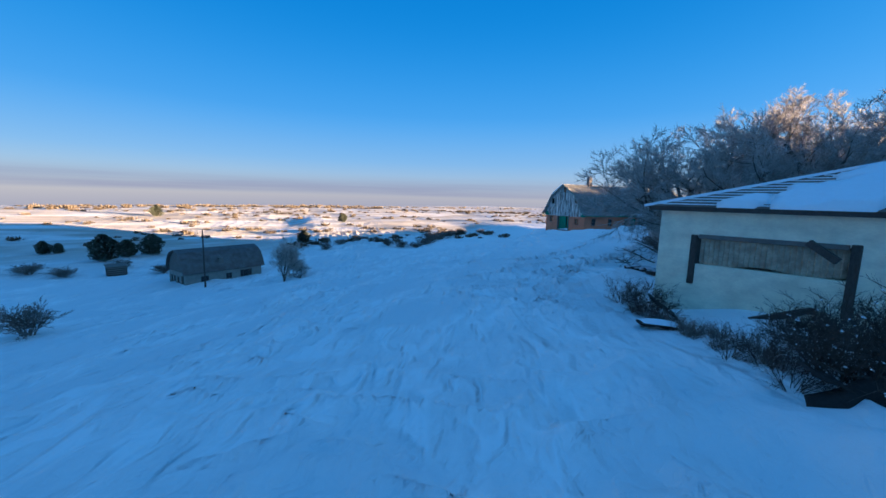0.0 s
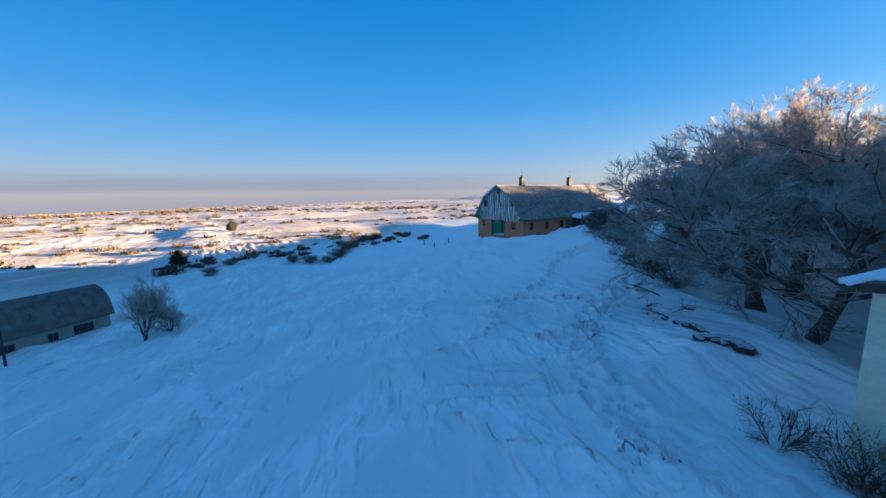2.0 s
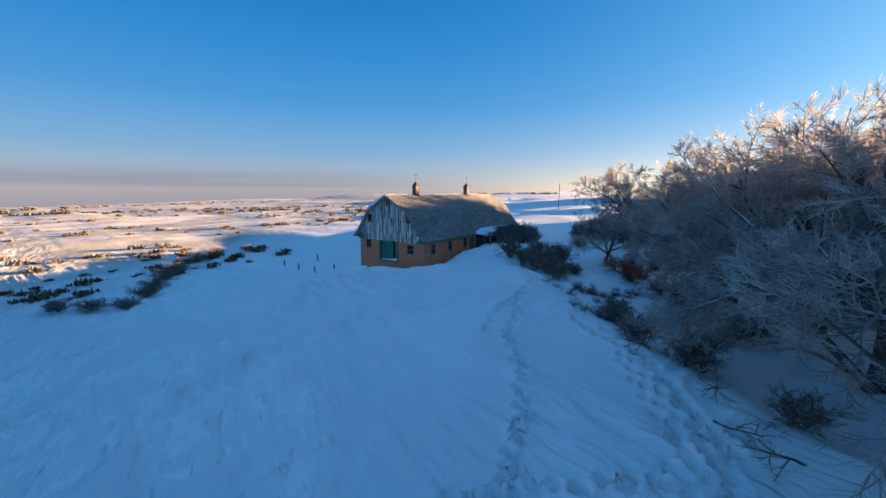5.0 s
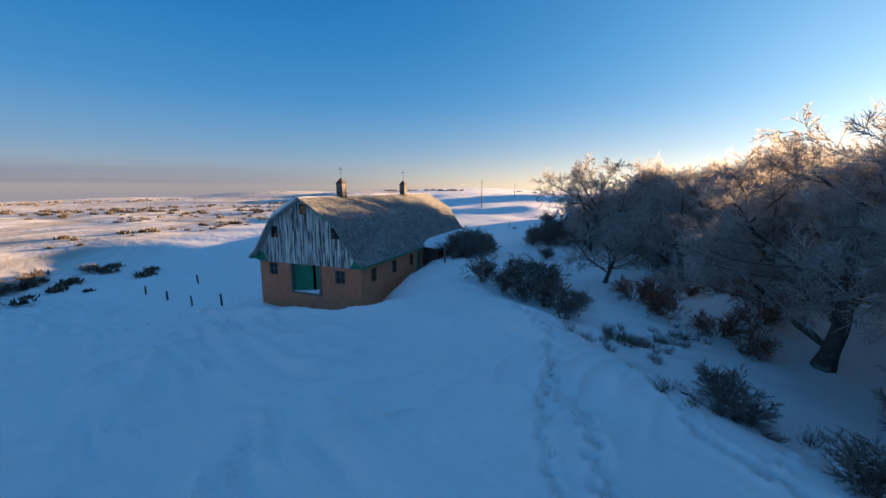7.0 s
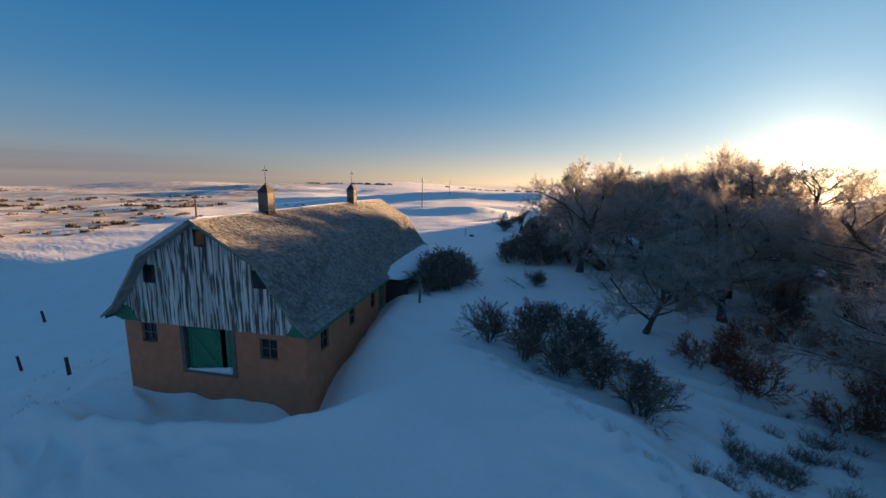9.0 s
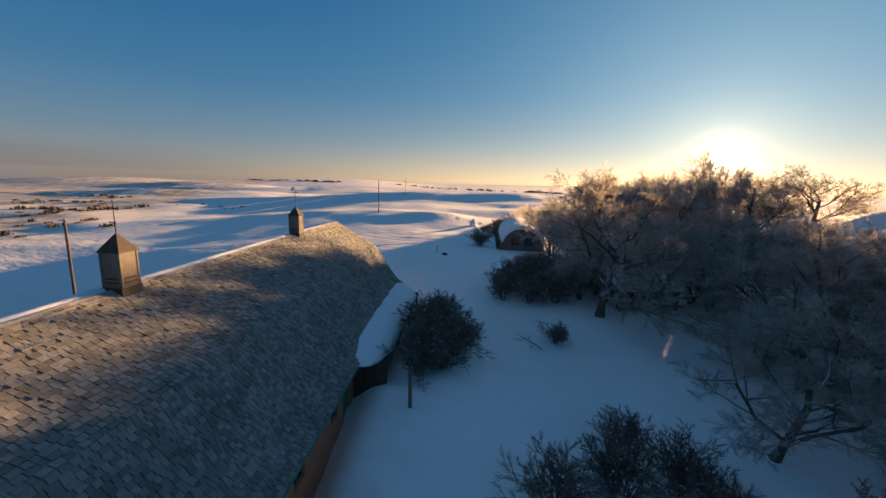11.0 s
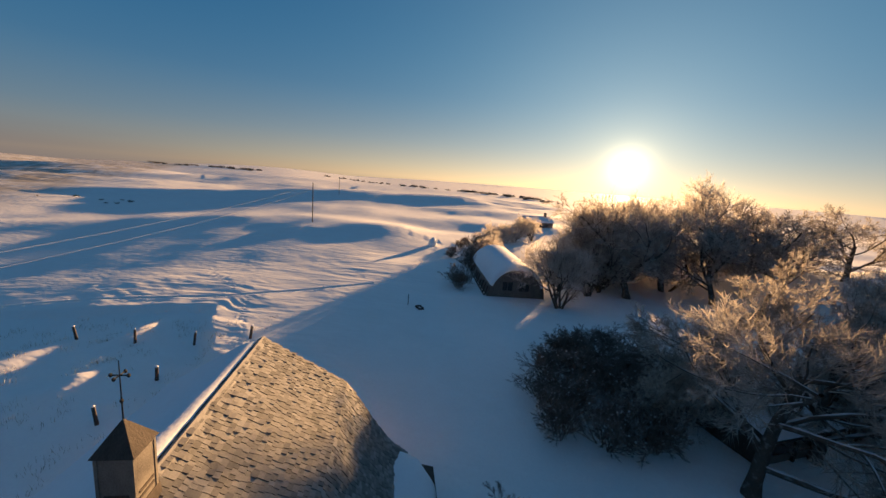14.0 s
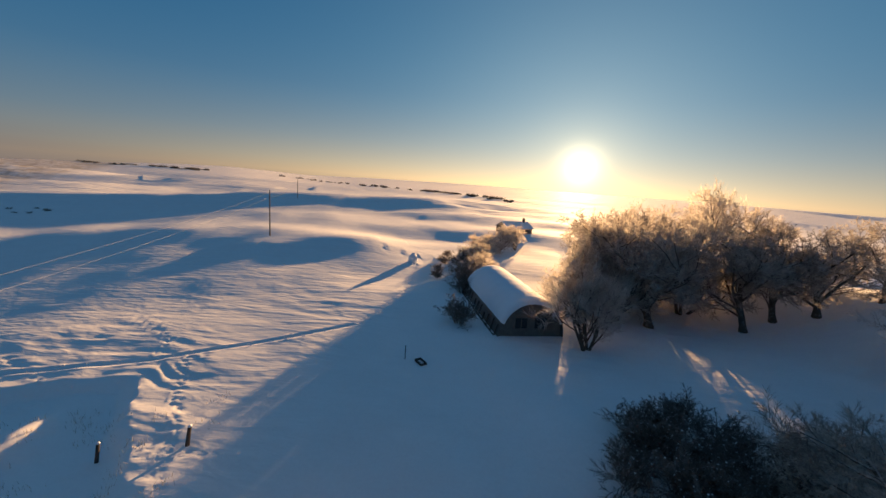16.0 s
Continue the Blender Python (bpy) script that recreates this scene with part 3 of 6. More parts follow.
# ---- barn ----
ROOF_R = [(5.0, 5.02), (2.0, 3.27), (0.3, 0.8), (-0.45, 0.2)]
ROOF_L = [(10 - y, z) for y, z in ROOF_R]
BARN_X = (-0.15, 23.85)


def window(parent, y, z, w, h, x, axis="x"):
    """A four-pane sash window set into a wall that faces -x or -y."""
    def put(a, b, d0, d1):
        lo, hi = (x + d0, y + a[0], z + a[1]), (x + d1, y + b[0], z + b[1])
        return (lo, hi) if axis == "x" else ((y + a[0], x + d0, z + a[1]), (y + b[0], x + d1, z + b[1]))

    bm = bmesh.new()
    for a, b in (((-w / 2 - 0.07, -h / 2 - 0.07), (-w / 2, h / 2 + 0.07)), ((w / 2, -h / 2 - 0.07), (w / 2 + 0.07, h / 2 + 0.07)), ((-w / 2, h / 2), (w / 2, h / 2 + 0.07)), ((-w / 2, -h / 2 - 0.07), (w / 2, -h / 2)), ((-0.025, -h / 2), (0.025, h / 2)), ((-w / 2, -0.025), (-0.025, 0.025)), ((0.025, -0.025), (w / 2, 0.025))):
        box(*put(a, b, -0.03, 0.08), bm=bm)
    win = part("window", bm, GREYWOOD, parent, "four-pane sash in a grey frame")
    for sy in (-1, 1):
        for sz in (-1, 1):
            lo, hi = sorted((sy * 0.025, sy * w / 2)), sorted((sz * 0.025, sz * h / 2))
            part("pane", box(*put((lo[0], lo[1] * 0 + hi[0]), (lo[1], hi[1]), 0.02, 0.03)), GLASS, win)
    part("sill", box(*put((-w / 2 - 0.12, -h / 2 - 0.13), (w / 2 + 0.12, -h / 2 - 0.07), -0.08, 0.06)), GREYWOOD, win)
    return win


def roof_z(y):
    a = 5 - abs(y - 5)
    for (y0, z0), (y1, z1) in zip(ROOF_R, ROOF_R[1:]):
        if y1 <= a <= y0:
            return z0 + (z1 - z0) * (a - y0) / (y1 - y0)
    return 0.16


def wall_with_holes(lo, hi, holes, plane, depth, axis, mat, parent, name):
    """A wall slab from rectangles round its openings; holes as (a0, z0, a1, z1)."""
    cuts_a = sorted({lo[0], hi[0], *(h[0] for h in holes), *(h[2] for h in holes)})
    cuts_z = sorted({lo[1], hi[1], *(h[1] for h in holes), *(h[3] for h in holes)})
    bm = bmesh.new()
    for a0, a1 in zip(cuts_a, cuts_a[1:]):
        for z0, z1 in zip(cuts_z, cuts_z[1:]):
            ca, cz = (a0 + a1) / 2, (z0 + z1) / 2
            if any(h[0] < ca < h[2] and h[1] < cz < h[3] for h in holes):
                continue
            if axis == "x":
                box((plane, a0, z0), (plane + depth, a1, z1), bm=bm)
            else:
                box((a0, plane, z0), (a1, plane + depth, z1), bm=bm)
    bmesh.ops.remove_doubles(bm, verts=bm.verts, dist=0.0005)
    inner = [f for f in bm.faces if any(g is not f and (g.calc_center_median() - f.calc_center_median()).length < 1e-4 for v in f.verts for g in v.link_faces)]
    bmesh.ops.delete(bm, geom=list(set(inner)), context="FACES")
    return part(name, bm, mat, parent)


def build_barn():
    barn = thing("barn", Matrix(), "long gambrel barn, rose brick below, peeling white boards above, shingled roof", "barn")
    x0, x1 = 0.53, 23.35
    front = [(1.54, -1.4, 2.44, -0.4), (8.05, -1.22, 8.95, -0.22), (3.82, -2.42, 6.62, -0.17)]
    wall_with_holes((0.1, -6.0), (9.9, -0.1), front, x0, 0.3, "x", BRICK, barn, "front_wall")
    side = [(1.9, -1.45, 2.7, -0.35), (5.2, -1.45, 6.0, -0.35), (8.5, -1.45, 9.3, -0.35), (10.0, -2.6, 11.0, -0.25)]
    wall_with_holes((x0 + 0.3, -6.0), (x1, 0.2), side, 0.1, 0.3, "y", BRICK, barn, "side_wall")
    part("side_wall", box((x0 + 0.3, 9.6, -7.0), (x1, 9.9, 0.2)), BRICK, barn)
    part("back_wall", box((x1 - 0.3, 0.4, -6.0), (x1 - 0.001, 9.6, 0.2)), BRICK, barn)
    part("floor", box((0.8, 0.4, -3.3), (x1 - 0.3, 9.6, -3.2)), DARKWOOD, barn)
    window(barn, 1.99, -0.9, 0.76, 0.86, x0 + 0.12)
    window(barn, 8.5, -0.72, 0.76, 0.86, x0 + 0.12)
    for x in (2.3, 5.6, 8.9):
        window(barn, x, -0.9, 0.72, 1.0, 0.22, "y")
    part("side_door", box((10.04, 0.2, -2.6), (10.96, 0.26, -0.27)), GREEN, barn, "green plank door")
    # the barn door: a wide leaf, a dark gap and a narrow leaf, in a timber frame
    bm = bmesh.new()
    for lo, hi in (((-0.04, 6.5, -2.42), (0.12, 6.72, -0.17)), ((-0.04, 3.72, -2.42), (0.12, 3.92, -0.17)), ((-0.04, 3.72, -2.56), (0.14, 6.72, -2.42))):
        box((x0 + lo[0], lo[1], lo[2]), (x0 + hi[0], hi[1], hi[2]), bm=bm)
    part("door_frame", bm, GREYWOOD, barn)
    leaf = bmesh.new()
    for i in range(9):
        a = 4.66 + i * 0.205
        box((x0 + 0.16, a, -2.40), (x0 + 0.2, a + 0.195, -0.19), bm=leaf)
    for a, b in (((4.7, -2.3), (6.45, -0.35)),):
        beam((x0 + 0.14, a[0], a[1]), (x0 + 0.14, b[0], b[1]), 0.03, 0.12, leaf)
    box((x0 + 0.125, 4.66, -0.45), (x0 + 0.158, 6.5, -0.31), bm=leaf)
    box((x0 + 0.125, 4.66, -2.3), (x0 + 0.158, 6.5, -2.16), bm=leaf)
    part("door_leaf", leaf, GREEN, barn, "faded green plank door leaf")
    leaf = bmesh.new()
    for i in range(2):
        box((x0 + 0.1, 3.93 + i * 0.2, -2.40), (x0 + 0.14, 4.12 + i * 0.2, -0.19), bm=leaf)
    part("door_leaf", leaf, GREEN, barn, "narrow green door leaf")
    bm = bmesh.new()
    last = None
    for i in range(13):
        a = 3.98 + i * 0.205
        hgt = 0.05 + 0.3 * max(0, 1 - i / 11) + 0.03 * noise.noise((i * 0.7, 3, 1))
        ring = [bm.verts.new((x0 + dx, a, -2.415 + dz)) for dx, dz in ((-0.03, 0.0), (-0.02, hgt * 0.5), (0.06, hgt), (0.095, hgt * 0.9), (0.098, 0.0))]
        if last:
            for k in range(5):
                bm.faces.new((last[k], last[(k + 1) % 5], ring[(k + 1) % 5], ring[k]))
        else:
            bm.faces.new(ring)
        last = ring
    bm.faces.new(last[::-1])
    bmesh.ops.recalc_face_normals(bm, faces=bm.faces)
    tagged(link("sill_snow", bm, ROOF_SNOW, smooth=True), "snow blown over the sill of the barn door", "snow")
    # gable boards
    rng = random.Random(4)
    y = 0.1
    holes = [(4.85, 3.75, 5.45, 4.55), (7.85, 1.85, 8.4, 2.75), (1.95, 2.0, 2.6, 2.85)]
    while y < 9.9:
        w = min(rng.uniform(0.15, 0.2), 9.9 - y)
        c = y + w / 2
        top = min(roof_z(y), roof_z(y + w)) - 0.06
        zs = [(-0.12 - rng.uniform(0, 0.06), top)]
        for h in holes:
            if h[0] < c < h[2]:
                zs = [(zs[0][0], h[1]), (h[3], top)]
        d = rng.uniform(0, 0.012)
        for a, b in zs:
            if b - a > 0.05:
                e = y + w - rng.uniform(0.006, 0.02)
                tl, tr = (roof_z(y) - 0.06, roof_z(e) - 0.06) if b == top else (b, b)
                part("board", prism([(y, a), (e, a), (e, tr), (y, tl)], "x", x0 - 0.045 - d, x0 - 0.005), BOARD, barn)
        y += w
    part("gable_backing", prism([(0.1, -0.1), *[(y, z - 0.1) for y, z in ROOF_R[2::-1]], *[(y, z - 0.1) for y, z in ROOF_L[1:3]], (9.9, -0.1)], "x", x0, x0 + 0.1), DARKWOOD, barn)
    part("gable_backing", prism([(0.1, 0.2), *[(y, z - 0.1) for y, z in ROOF_R[2::-1]], *[(y, z - 0.1) for y, z in ROOF_L[1:3]], (9.9, 0.2)], "x", x1 - 0.1, x1), GREYWOOD, barn)
    for h in holes:
        bm = bmesh.new()
        for lo, hi in (((h[0], h[1]), (h[0] + 0.05, h[3])), ((h[2] - 0.05, h[1]), (h[2], h[3])), ((h[0] + 0.05, h[1]), (h[2] - 0.05, h[1] + 0.05)), ((h[0] + 0.05, h[3] - 0.05), (h[2] - 0.05, h[3]))):
            box((x0 - 0.06, lo[0], lo[1]), (x0 - 0.003, hi[0], hi[1]), bm=bm)
        win = part("loft_window", bm, DARKWOOD, barn, "small dark loft opening")
        part("pane", box((x0 - 0.03, h[0] + 0.05, h[1] + 0.05), (x0 - 0.004, h[2] - 0.05, h[3] - 0.05)), GLASS, win)
    # green returns at the foot of the gable, and bargeboards
    for s in (1, -1):
        tri = [(0.08, -0.14), (1.0, -0.14), (0.62, 0.5), (0.3, 0.62), (-0.4, 0.04)]
        part("eave_return", prism([(5 + s * (a - 5), z) for a, z in tri], "x", x0 - 0.09, x0 - 0.06), GREEN, barn, "green painted board at the eave")
        pts = ROOF_R if s == 1 else ROOF_L
        bm = bmesh.new()
        for (ya, za), (yb, zb) in zip(pts, pts[1:]):
            beam((-0.125, ya, za - 0.075), (-0.125, yb, zb - 0.075), 0.03, 0.11, bm)
        part("bargeboard", bm, GREEN if s == 1 else SOFFIT, barn)
        part("eave_board", box((0.05, *sorted((5 + s * (-0.44 - 5), 5 + s * (-0.40 - 5)))[:1], 0.0), (23.8, sorted((5 + s * (-0.44 - 5), 5 + s * (-0.40 - 5)))[1], 0.14)), GREEN, barn)
        # deck under the shingles
        bm = bmesh.new()
        outer = [Vector((0, y, z)) for y, z in pts]
        for a, b in zip(outer, outer[1:]):
            n = Vector((0, -(b.z - a.z), b.y - a.y)).normalized()
            if n.z < 0:
                n = -n
            prism([(a.y, a.z), (b.y, b.z), (b.y - n.y * 0.06, b.z - n.z * 0.06), (a.y - n.y * 0.06, a.z - n.z * 0.06)], "x", BARN_X[0], BARN_X[1] if pts is ROOF_R else 23.2, bm=bm)
        part("roof_deck", bm, SOFFIT, barn)
    part("ridge_cap", prism([(4.8, 4.93), (5.0, 5.06), (5.2, 4.93), (5.2, 4.88), (5.0, 5.0), (4.8, 4.88)], "x", *BARN_X), SHINGLE, barn)
    # snow left on the far slope and along the ridge
    rng = random.Random(9)
    bm = bmesh.new()
    top = [(5.12, 5.05), (5.5, 4.9), (6.5, 4.28), (7.9, 3.4), (9.0, 1.95), (9.75, 0.9), (10.4, 0.3)]
    n = 60
    rows = []
    for i in range(n + 1):
        x = 0.2 + i * 23.22 / n
        thick = (0.32 + 0.12 * noise.noise((x * 0.5, 1, 0))) * min(1.0, 0.05 + ((n - i) / 14) ** 1.5)
        rows.append([(bm.verts.new((x, y + (0.05 * noise.noise((x * 1.3, y, 2)) if k else 0.06 * noise.noise((x * 2.0, 0, 7))), z - 0.03)), bm.verts.new((x, y + 0.1 + 0.05 * noise.noise((x, y, 5)), z + thick * (0.12, 0.4, 0.85, 1, 1, 1, 0.35)[k]))) for k, (y, z) in enumerate(top)])
    for a, b in zip(rows, rows[1:]):
        for k in range(len(top) - 1):
            bm.faces.new((a[k][1], b[k][1], b[k + 1][1], a[k + 1][1]))
        bm.faces.new((a[0][0], b[0][0], b[0][1], a[0][1]))
        bm.faces.new((a[-1][1], b[-1][1], b[-1][0], a[-1][0]))
    for k in range(len(top) - 1):
        bm.faces.new((rows[0][k][0], rows[0][k][1], rows[0][k + 1][1], rows[0][k + 1][0]))
    bmesh.ops.recalc_face_normals(bm, faces=bm.faces)
    tagged(link("roof_snow", bm, ROOF_SNOW, smooth=True), "thick snow lying on the shaded slope of the barn roof", "snow")
    return barn


barn = build_barn()


def build_cupola(parent_x, tall):
    c = thing("cupola", Matrix.Translation((parent_x, 5.0, 4.8)) @ Matrix.Diagonal((0.7, 0.7, 1.0, 1.0)), "grey wooden ridge cupola with a pyramid cap and vane", "cupola", "cupolas on the barn ridge")
    part("skirt", prism([(-0.52, -0.2), (0.52, -0.2), (0.44, 0.3), (-0.44, 0.3)], "x", -0.5, 0.5), DARKWOOD, c)
    for i in range(4):
        m = pose(0, 0, 0, 0, 0, 90 * i)
        bm = box((-0.4, -0.42, 0.28), (0.4, -0.38, 1.33), m=m)
        part("side", bm, GREYWOOD, c)
        bm = bmesh.new()
        for z in (0.42, 0.54):
            box((-0.28, -0.445, z), (0.28, -0.42, z + 0.05), bm=bm, m=m)
        part("louvre", bm, DARKWOOD, c)
        part("corner_post", box((-0.44, -0.44, 0.28), (-0.36, -0.36, 1.34), m=m), GREYWOOD, c)
    bm = bmesh.new()
    base = [bm.verts.new((sx * 0.5, sy * 0.5, 1.32)) for sx, sy in ((-1, -1), (1, -1), (1, 1), (-1, 1))]
    tip = bm.verts.new((0, 0, 1.86))
    bm.faces.new(base[::-1])
    for i in range(4):
        bm.faces.new((base[i], base[(i + 1) % 4], tip))
    part("cap", bm, DARKWOOD, c)
    bm = bar((0, 0, 1.78), (0, 0, 1.58 + tall), 0.022, 0.012)
    z = 1.58 + tall * 0.8
    bar((-0.2, 0, z), (0.2, 0, z), 0.014, bm=bm)
    bar((0, -0.2, z), (0, 0.2, z), 0.014, bm=bm)
    for sx, sy in ((1, 0), (-1, 0), (0, 1), (0, -1)):
        bmesh.ops.create_icosphere(bm, subdivisions=1, radius=0.045, matrix=Matrix.Translation((0.2 * sx, 0.2 * sy, z)))
    bmesh.ops.create_icosphere(bm, subdivisions=1, radius=0.05, matrix=Matrix.Translation((0, 0, 1.58 + tall * 0.45)))
    part("vane", bm, IRON, c, "thin iron vane with crossed arms")
    return c


build_cupola(5.22, 1.2)
build_cupola(16.8, 1.35)


def build_lean_to():
    """The low porch along the side wall, with a thick pad of snow."""
    lt = thing("lean_to", Matrix(), "low timber lean-to roof against the barn side wall", "lean-to")
    part("roof", prism([(0.05, 0.1), (-1.55, -0.35), (-1.55, -0.43), (0.05, 0.02)], "x", 11.4, 23.7), DARKWOOD, lt)
    for x in (11.6, 15.4, 19.4, 23.4):
        part("post", box((x - 0.07, -1.5, -4.0), (x + 0.07, -1.36, -0.40)), DARKWOOD, lt)
    part("end_board", prism([(0.05, -3), (-1.45, -3), (-1.45, -0.42), (0.05, 0.02)], "x", 11.45, 11.5), DARKWOOD, lt)
    bm = bmesh.new()
    prof = [(0.12, 0.66), (-0.15, 0.68), (-0.5, 0.56), (-0.95, 0.36), (-1.3, 0.1), (-1.5, -0.3)]
    n, rows = 44, []
    for i in range(n + 1):
        t = i / n
        x = 10.6 + 13.0 * t
        grow = min(1, t * 5) ** 0.6 * min(1, (1 - t) * 9 + 0.35)
        row = []
        for k, (y, z) in enumerate(prof):
            yy = -0.45 + (y + 0.45) * (0.25 + 0.75 * grow) + 0.06 * noise.noise((x, k, 3))
            zz = (roof_z(yy) if yy > -0.45 else 0.16 + (yy + 0.45) * 0.35) + 0.02
            zz = zz + (z - (roof_z(y) if y > -0.45 else 0.16 + (y + 0.45) * 0.35)) * grow * (0.9 + 0.3 * noise.noise((x * 0.7, k, 0)))
            row.append(bm.verts.new((x, yy, zz)))
        low = bm.verts.new((x, prof[-1][0] * grow + 0.1, -0.36 if t > 0.08 else 0.1))
        rows.append(row + [low])
    for a, b in zip(rows, rows[1:]):
        for k in range(len(a) - 1):
            bm.faces.new((a[k], b[k], b[k + 1], a[k + 1]))
    bm.faces.new(rows[0]), bm.faces.new(rows[-1][::-1])
    bmesh.ops.recalc_face_normals(bm, faces=bm.faces)
    tagged(link("porch_snow", bm, ROOF_SNOW, smooth=True), "rounded pad of snow over the lean-to roof", "snow")


build_lean_to()


# ---- collapsing stucco shed ----
def build_shed():
    ang = math.degrees(math.atan2(-0.922, 0.388))
    m = pose(-27.0, -36.0, -0.18, 0, 0, ang)
    # local: x along the open wall away from the corner, y = into the building (to the left of x)
    s = thing("ruined_shed", m, "abandoned cream stucco shed with a boarded opening and hipped shingle roof", "shed")
    L, D, E = 15.0, 8.0, 2.25
    holes = [(1.25, 0.16, 5.3, 1.2), (6.1, -0.6, 10.5, 1.05)]
    wall_with_holes((0, -2.5), (L, E - 0.1), holes, 0, 0.3, "y", STUCCO, s, "front_wall")
    part("end_wall", box((0, 0.3, -2.5), (0.3, D, E - 0.1)), STUCCO, s)
    part("end_wall", box((L - 0.3, 0.3, -2.5), (L, D, E - 0.1)), STUCCO, s)
    part("back_wall", box((0.3, D - 0.3, -2.5), (L - 0.3, D, E - 0.1)), STUCCO, s)
    # underside coloured near black as the shed's interior shade
    part("ceiling", box((0.3, 0.3, 1.9), (L - 0.3, D - 0.3, 2.0)), SHADE_BLACK, s)
    bm = bmesh.new()
    n = 52
    for i in range(n):
        a, b = 1.35 + i * 3.9 / n, 1.35 + (i + 1) * 3.9 / n
        ya, yb = 0.1 + 0.06 * (i % 2), 0.1 + 0.06 * ((i + 1) % 2)
        low = 0.2 - 0.06 * math.sin(i * 0.2)
        v = [bm.verts.new(p) for p in ((a, ya, low), (b, yb, low), (b, yb, 1.19), (a, ya, 1.19))]
        w = [bm.verts.new((p.co.x, p.co.y + 0.012, p.co.z)) for p in v]
        bm.faces.new(v), bm.faces.new(w[::-1])
    part("corrugated_panel", bm, TIN, s, "rusty corrugated sheet nailed across the opening")
    part("door_post", box((1.12, -0.05, -0.62), (1.32, 0.2, 1.25), 0.02), DARKWOOD, s)
    part("door_post", box((5.3, -0.06, -1.0), (5.52, 0.2, 1.3), 0.02), DARKWOOD, s)
    part("lintel", box((1.36, -0.04, 1.12), (5.25, 0.1, 1.28), 0.015), GREYWOOD, s)
    part("lintel", box((6.0, -0.05, 1.0), (10.6, 0.1, 1.22), 0.015), DARKWOOD, s)
    part("fascia", box((-0.12, -0.38, E - 0.12), (L + 0.3, -0.33, E + 0.04)), DARKWOOD, s)
    bm = bmesh.new()
    h = 1.8
    c = [bm.verts.new(p) for p in ((-0.4, -0.4, E), (L + 0.4, -0.4, E), (L + 0.4, D + 0.4, E), (-0.4, D + 0.4, E), (4.0, 4.0, E + h), (L - 4.0, 4.0, E + h))]
    for f in ((0, 1, 5, 4), (1, 2, 5), (2, 3, 4, 5), (3, 0, 4), (3, 2, 1, 0)):
        bm.faces.new([c[i] for i in f])
    part("roof", bm, DARKWOOD, s)
    # courses of shingles showing through the snow on the open slope
    rise = h / 4.4
    for k in range(16):
        z = E + 0.06 + k * 0.105
        off = -0.4 + (z - E) / rise
        part("shingle_course", prism([(off - 0.02, z - 0.02), (off + 0.3, z + 0.09), (off + 0.3, z + 0.12), (off - 0.02, z + 0.03)], "x", off + 0.02, L - 0.3 - off), GREYWOOD, s)
    bm = bmesh.new()
    nx, ny = 70, 30
    grid = {}
    for i in range(nx + 1):
        for j in range(ny + 1):
            x, off = 0.2 + i * (L - 0.4) / nx, -0.75 + j * 5.6 / ny
            slope = E + (off + 0.4) * rise
            cover = 1.6 * noise.noise((x * 0.55, off * 0.5, 4.2)) + (0.65 if x > 3.3 - 0.25 * off else -0.5) - (0.9 if 5.9 < x < 7.4 and off < 0.6 else 0) + 0.25 * noise.noise((x * 2, off * 2, 1))
            if off < -0.42:
                cover -= 0.5
            edge = min(x - off - 0.3, 1)
            if cover > 0 and edge > 0 and off < 3.9:
                grid[i, j] = bm.verts.new((x, off, slope + 0.05 + 0.3 * min(1, cover * 2) ** 0.7 * min(1, edge * 1.5)))
    for (i, j), v in list(grid.items()):
        q = [grid.get(k) for k in ((i, j), (i + 1, j), (i + 1, j + 1), (i, j + 1))]
        if all(q):
            bm.faces.new(q)
    low = {v: bm.verts.new((v.co.x, v.co.y, min(v.co.z - 0.05, E + (v.co.y + 0.4) * rise + 0.02))) for v in list(bm.verts)}
    for e in [e for e in bm.edges if len(e.link_faces) == 1]:
        a, b = e.verts
        bm.faces.new((a, b, low[b], low[a]))
    bmesh.ops.recalc_face_normals(bm, faces=bm.faces)
    snow = link("shed_roof_snow", bm, ROOF_SNOW, smooth=True)
    snow.matrix_world = m
    tagged(snow, "sagging sheet of snow sliding off the shed roof", "snow")
    # snow on the bared strips near the corner
    bm = bmesh.new()
    for k in range(15):
        z = E + 0.09 + k * 0.105
        off = -0.4 + (z - E) / rise
        box((off + 0.1, off + 0.02, z + 0.0), (3.9 - 0.07 * k + 0.6 * noise.noise((k, 2, 2)) + off * 0.6, off + 0.15, z + 0.075), bm=bm)
    beam((-0.36, -0.34, E + 0.05), (3.9, 3.9, E + h + 0.08), 0.34, 0.1, bm)
    strips = link("snow_strips", bm, ROOF_SNOW)
    strips.matrix_world = m
    tagged(strips, "thin strips of snow caught on the shed shingles", "snow", kind="stuff")
    # fallen timbers against the wall
    for a, b, w, label in (((4.35, -0.45, 1.3), (5.05, -0.6, 0.8), 0.24, "broken roof beam propped against the shed"), ((2.3, -1.35, -1.75), (4.7, -0.7, -0.75), 0.2, "fallen plank leaning on the shed wall"), ((5.5, -1.6, -1.5), (8.2, -1.2, 0.1), 0.2, "fallen rafter leaning on the shed wall")):
        ob = link("fallen_beam", beam(a, b, w, w * 0.8), DARKWOOD)
        ob.matrix_world = m
        tagged(ob, label, "beam", "fallen timbers by the shed")
    # the plan runs back at a slant
    slant = Matrix.Shear("YZ", 4, (0.0, 0.0))
    slant[0][1] = 0.6
    for ob in (*s.children_recursive, snow, strips):
        ob.data.transform(slant)


build_shed()


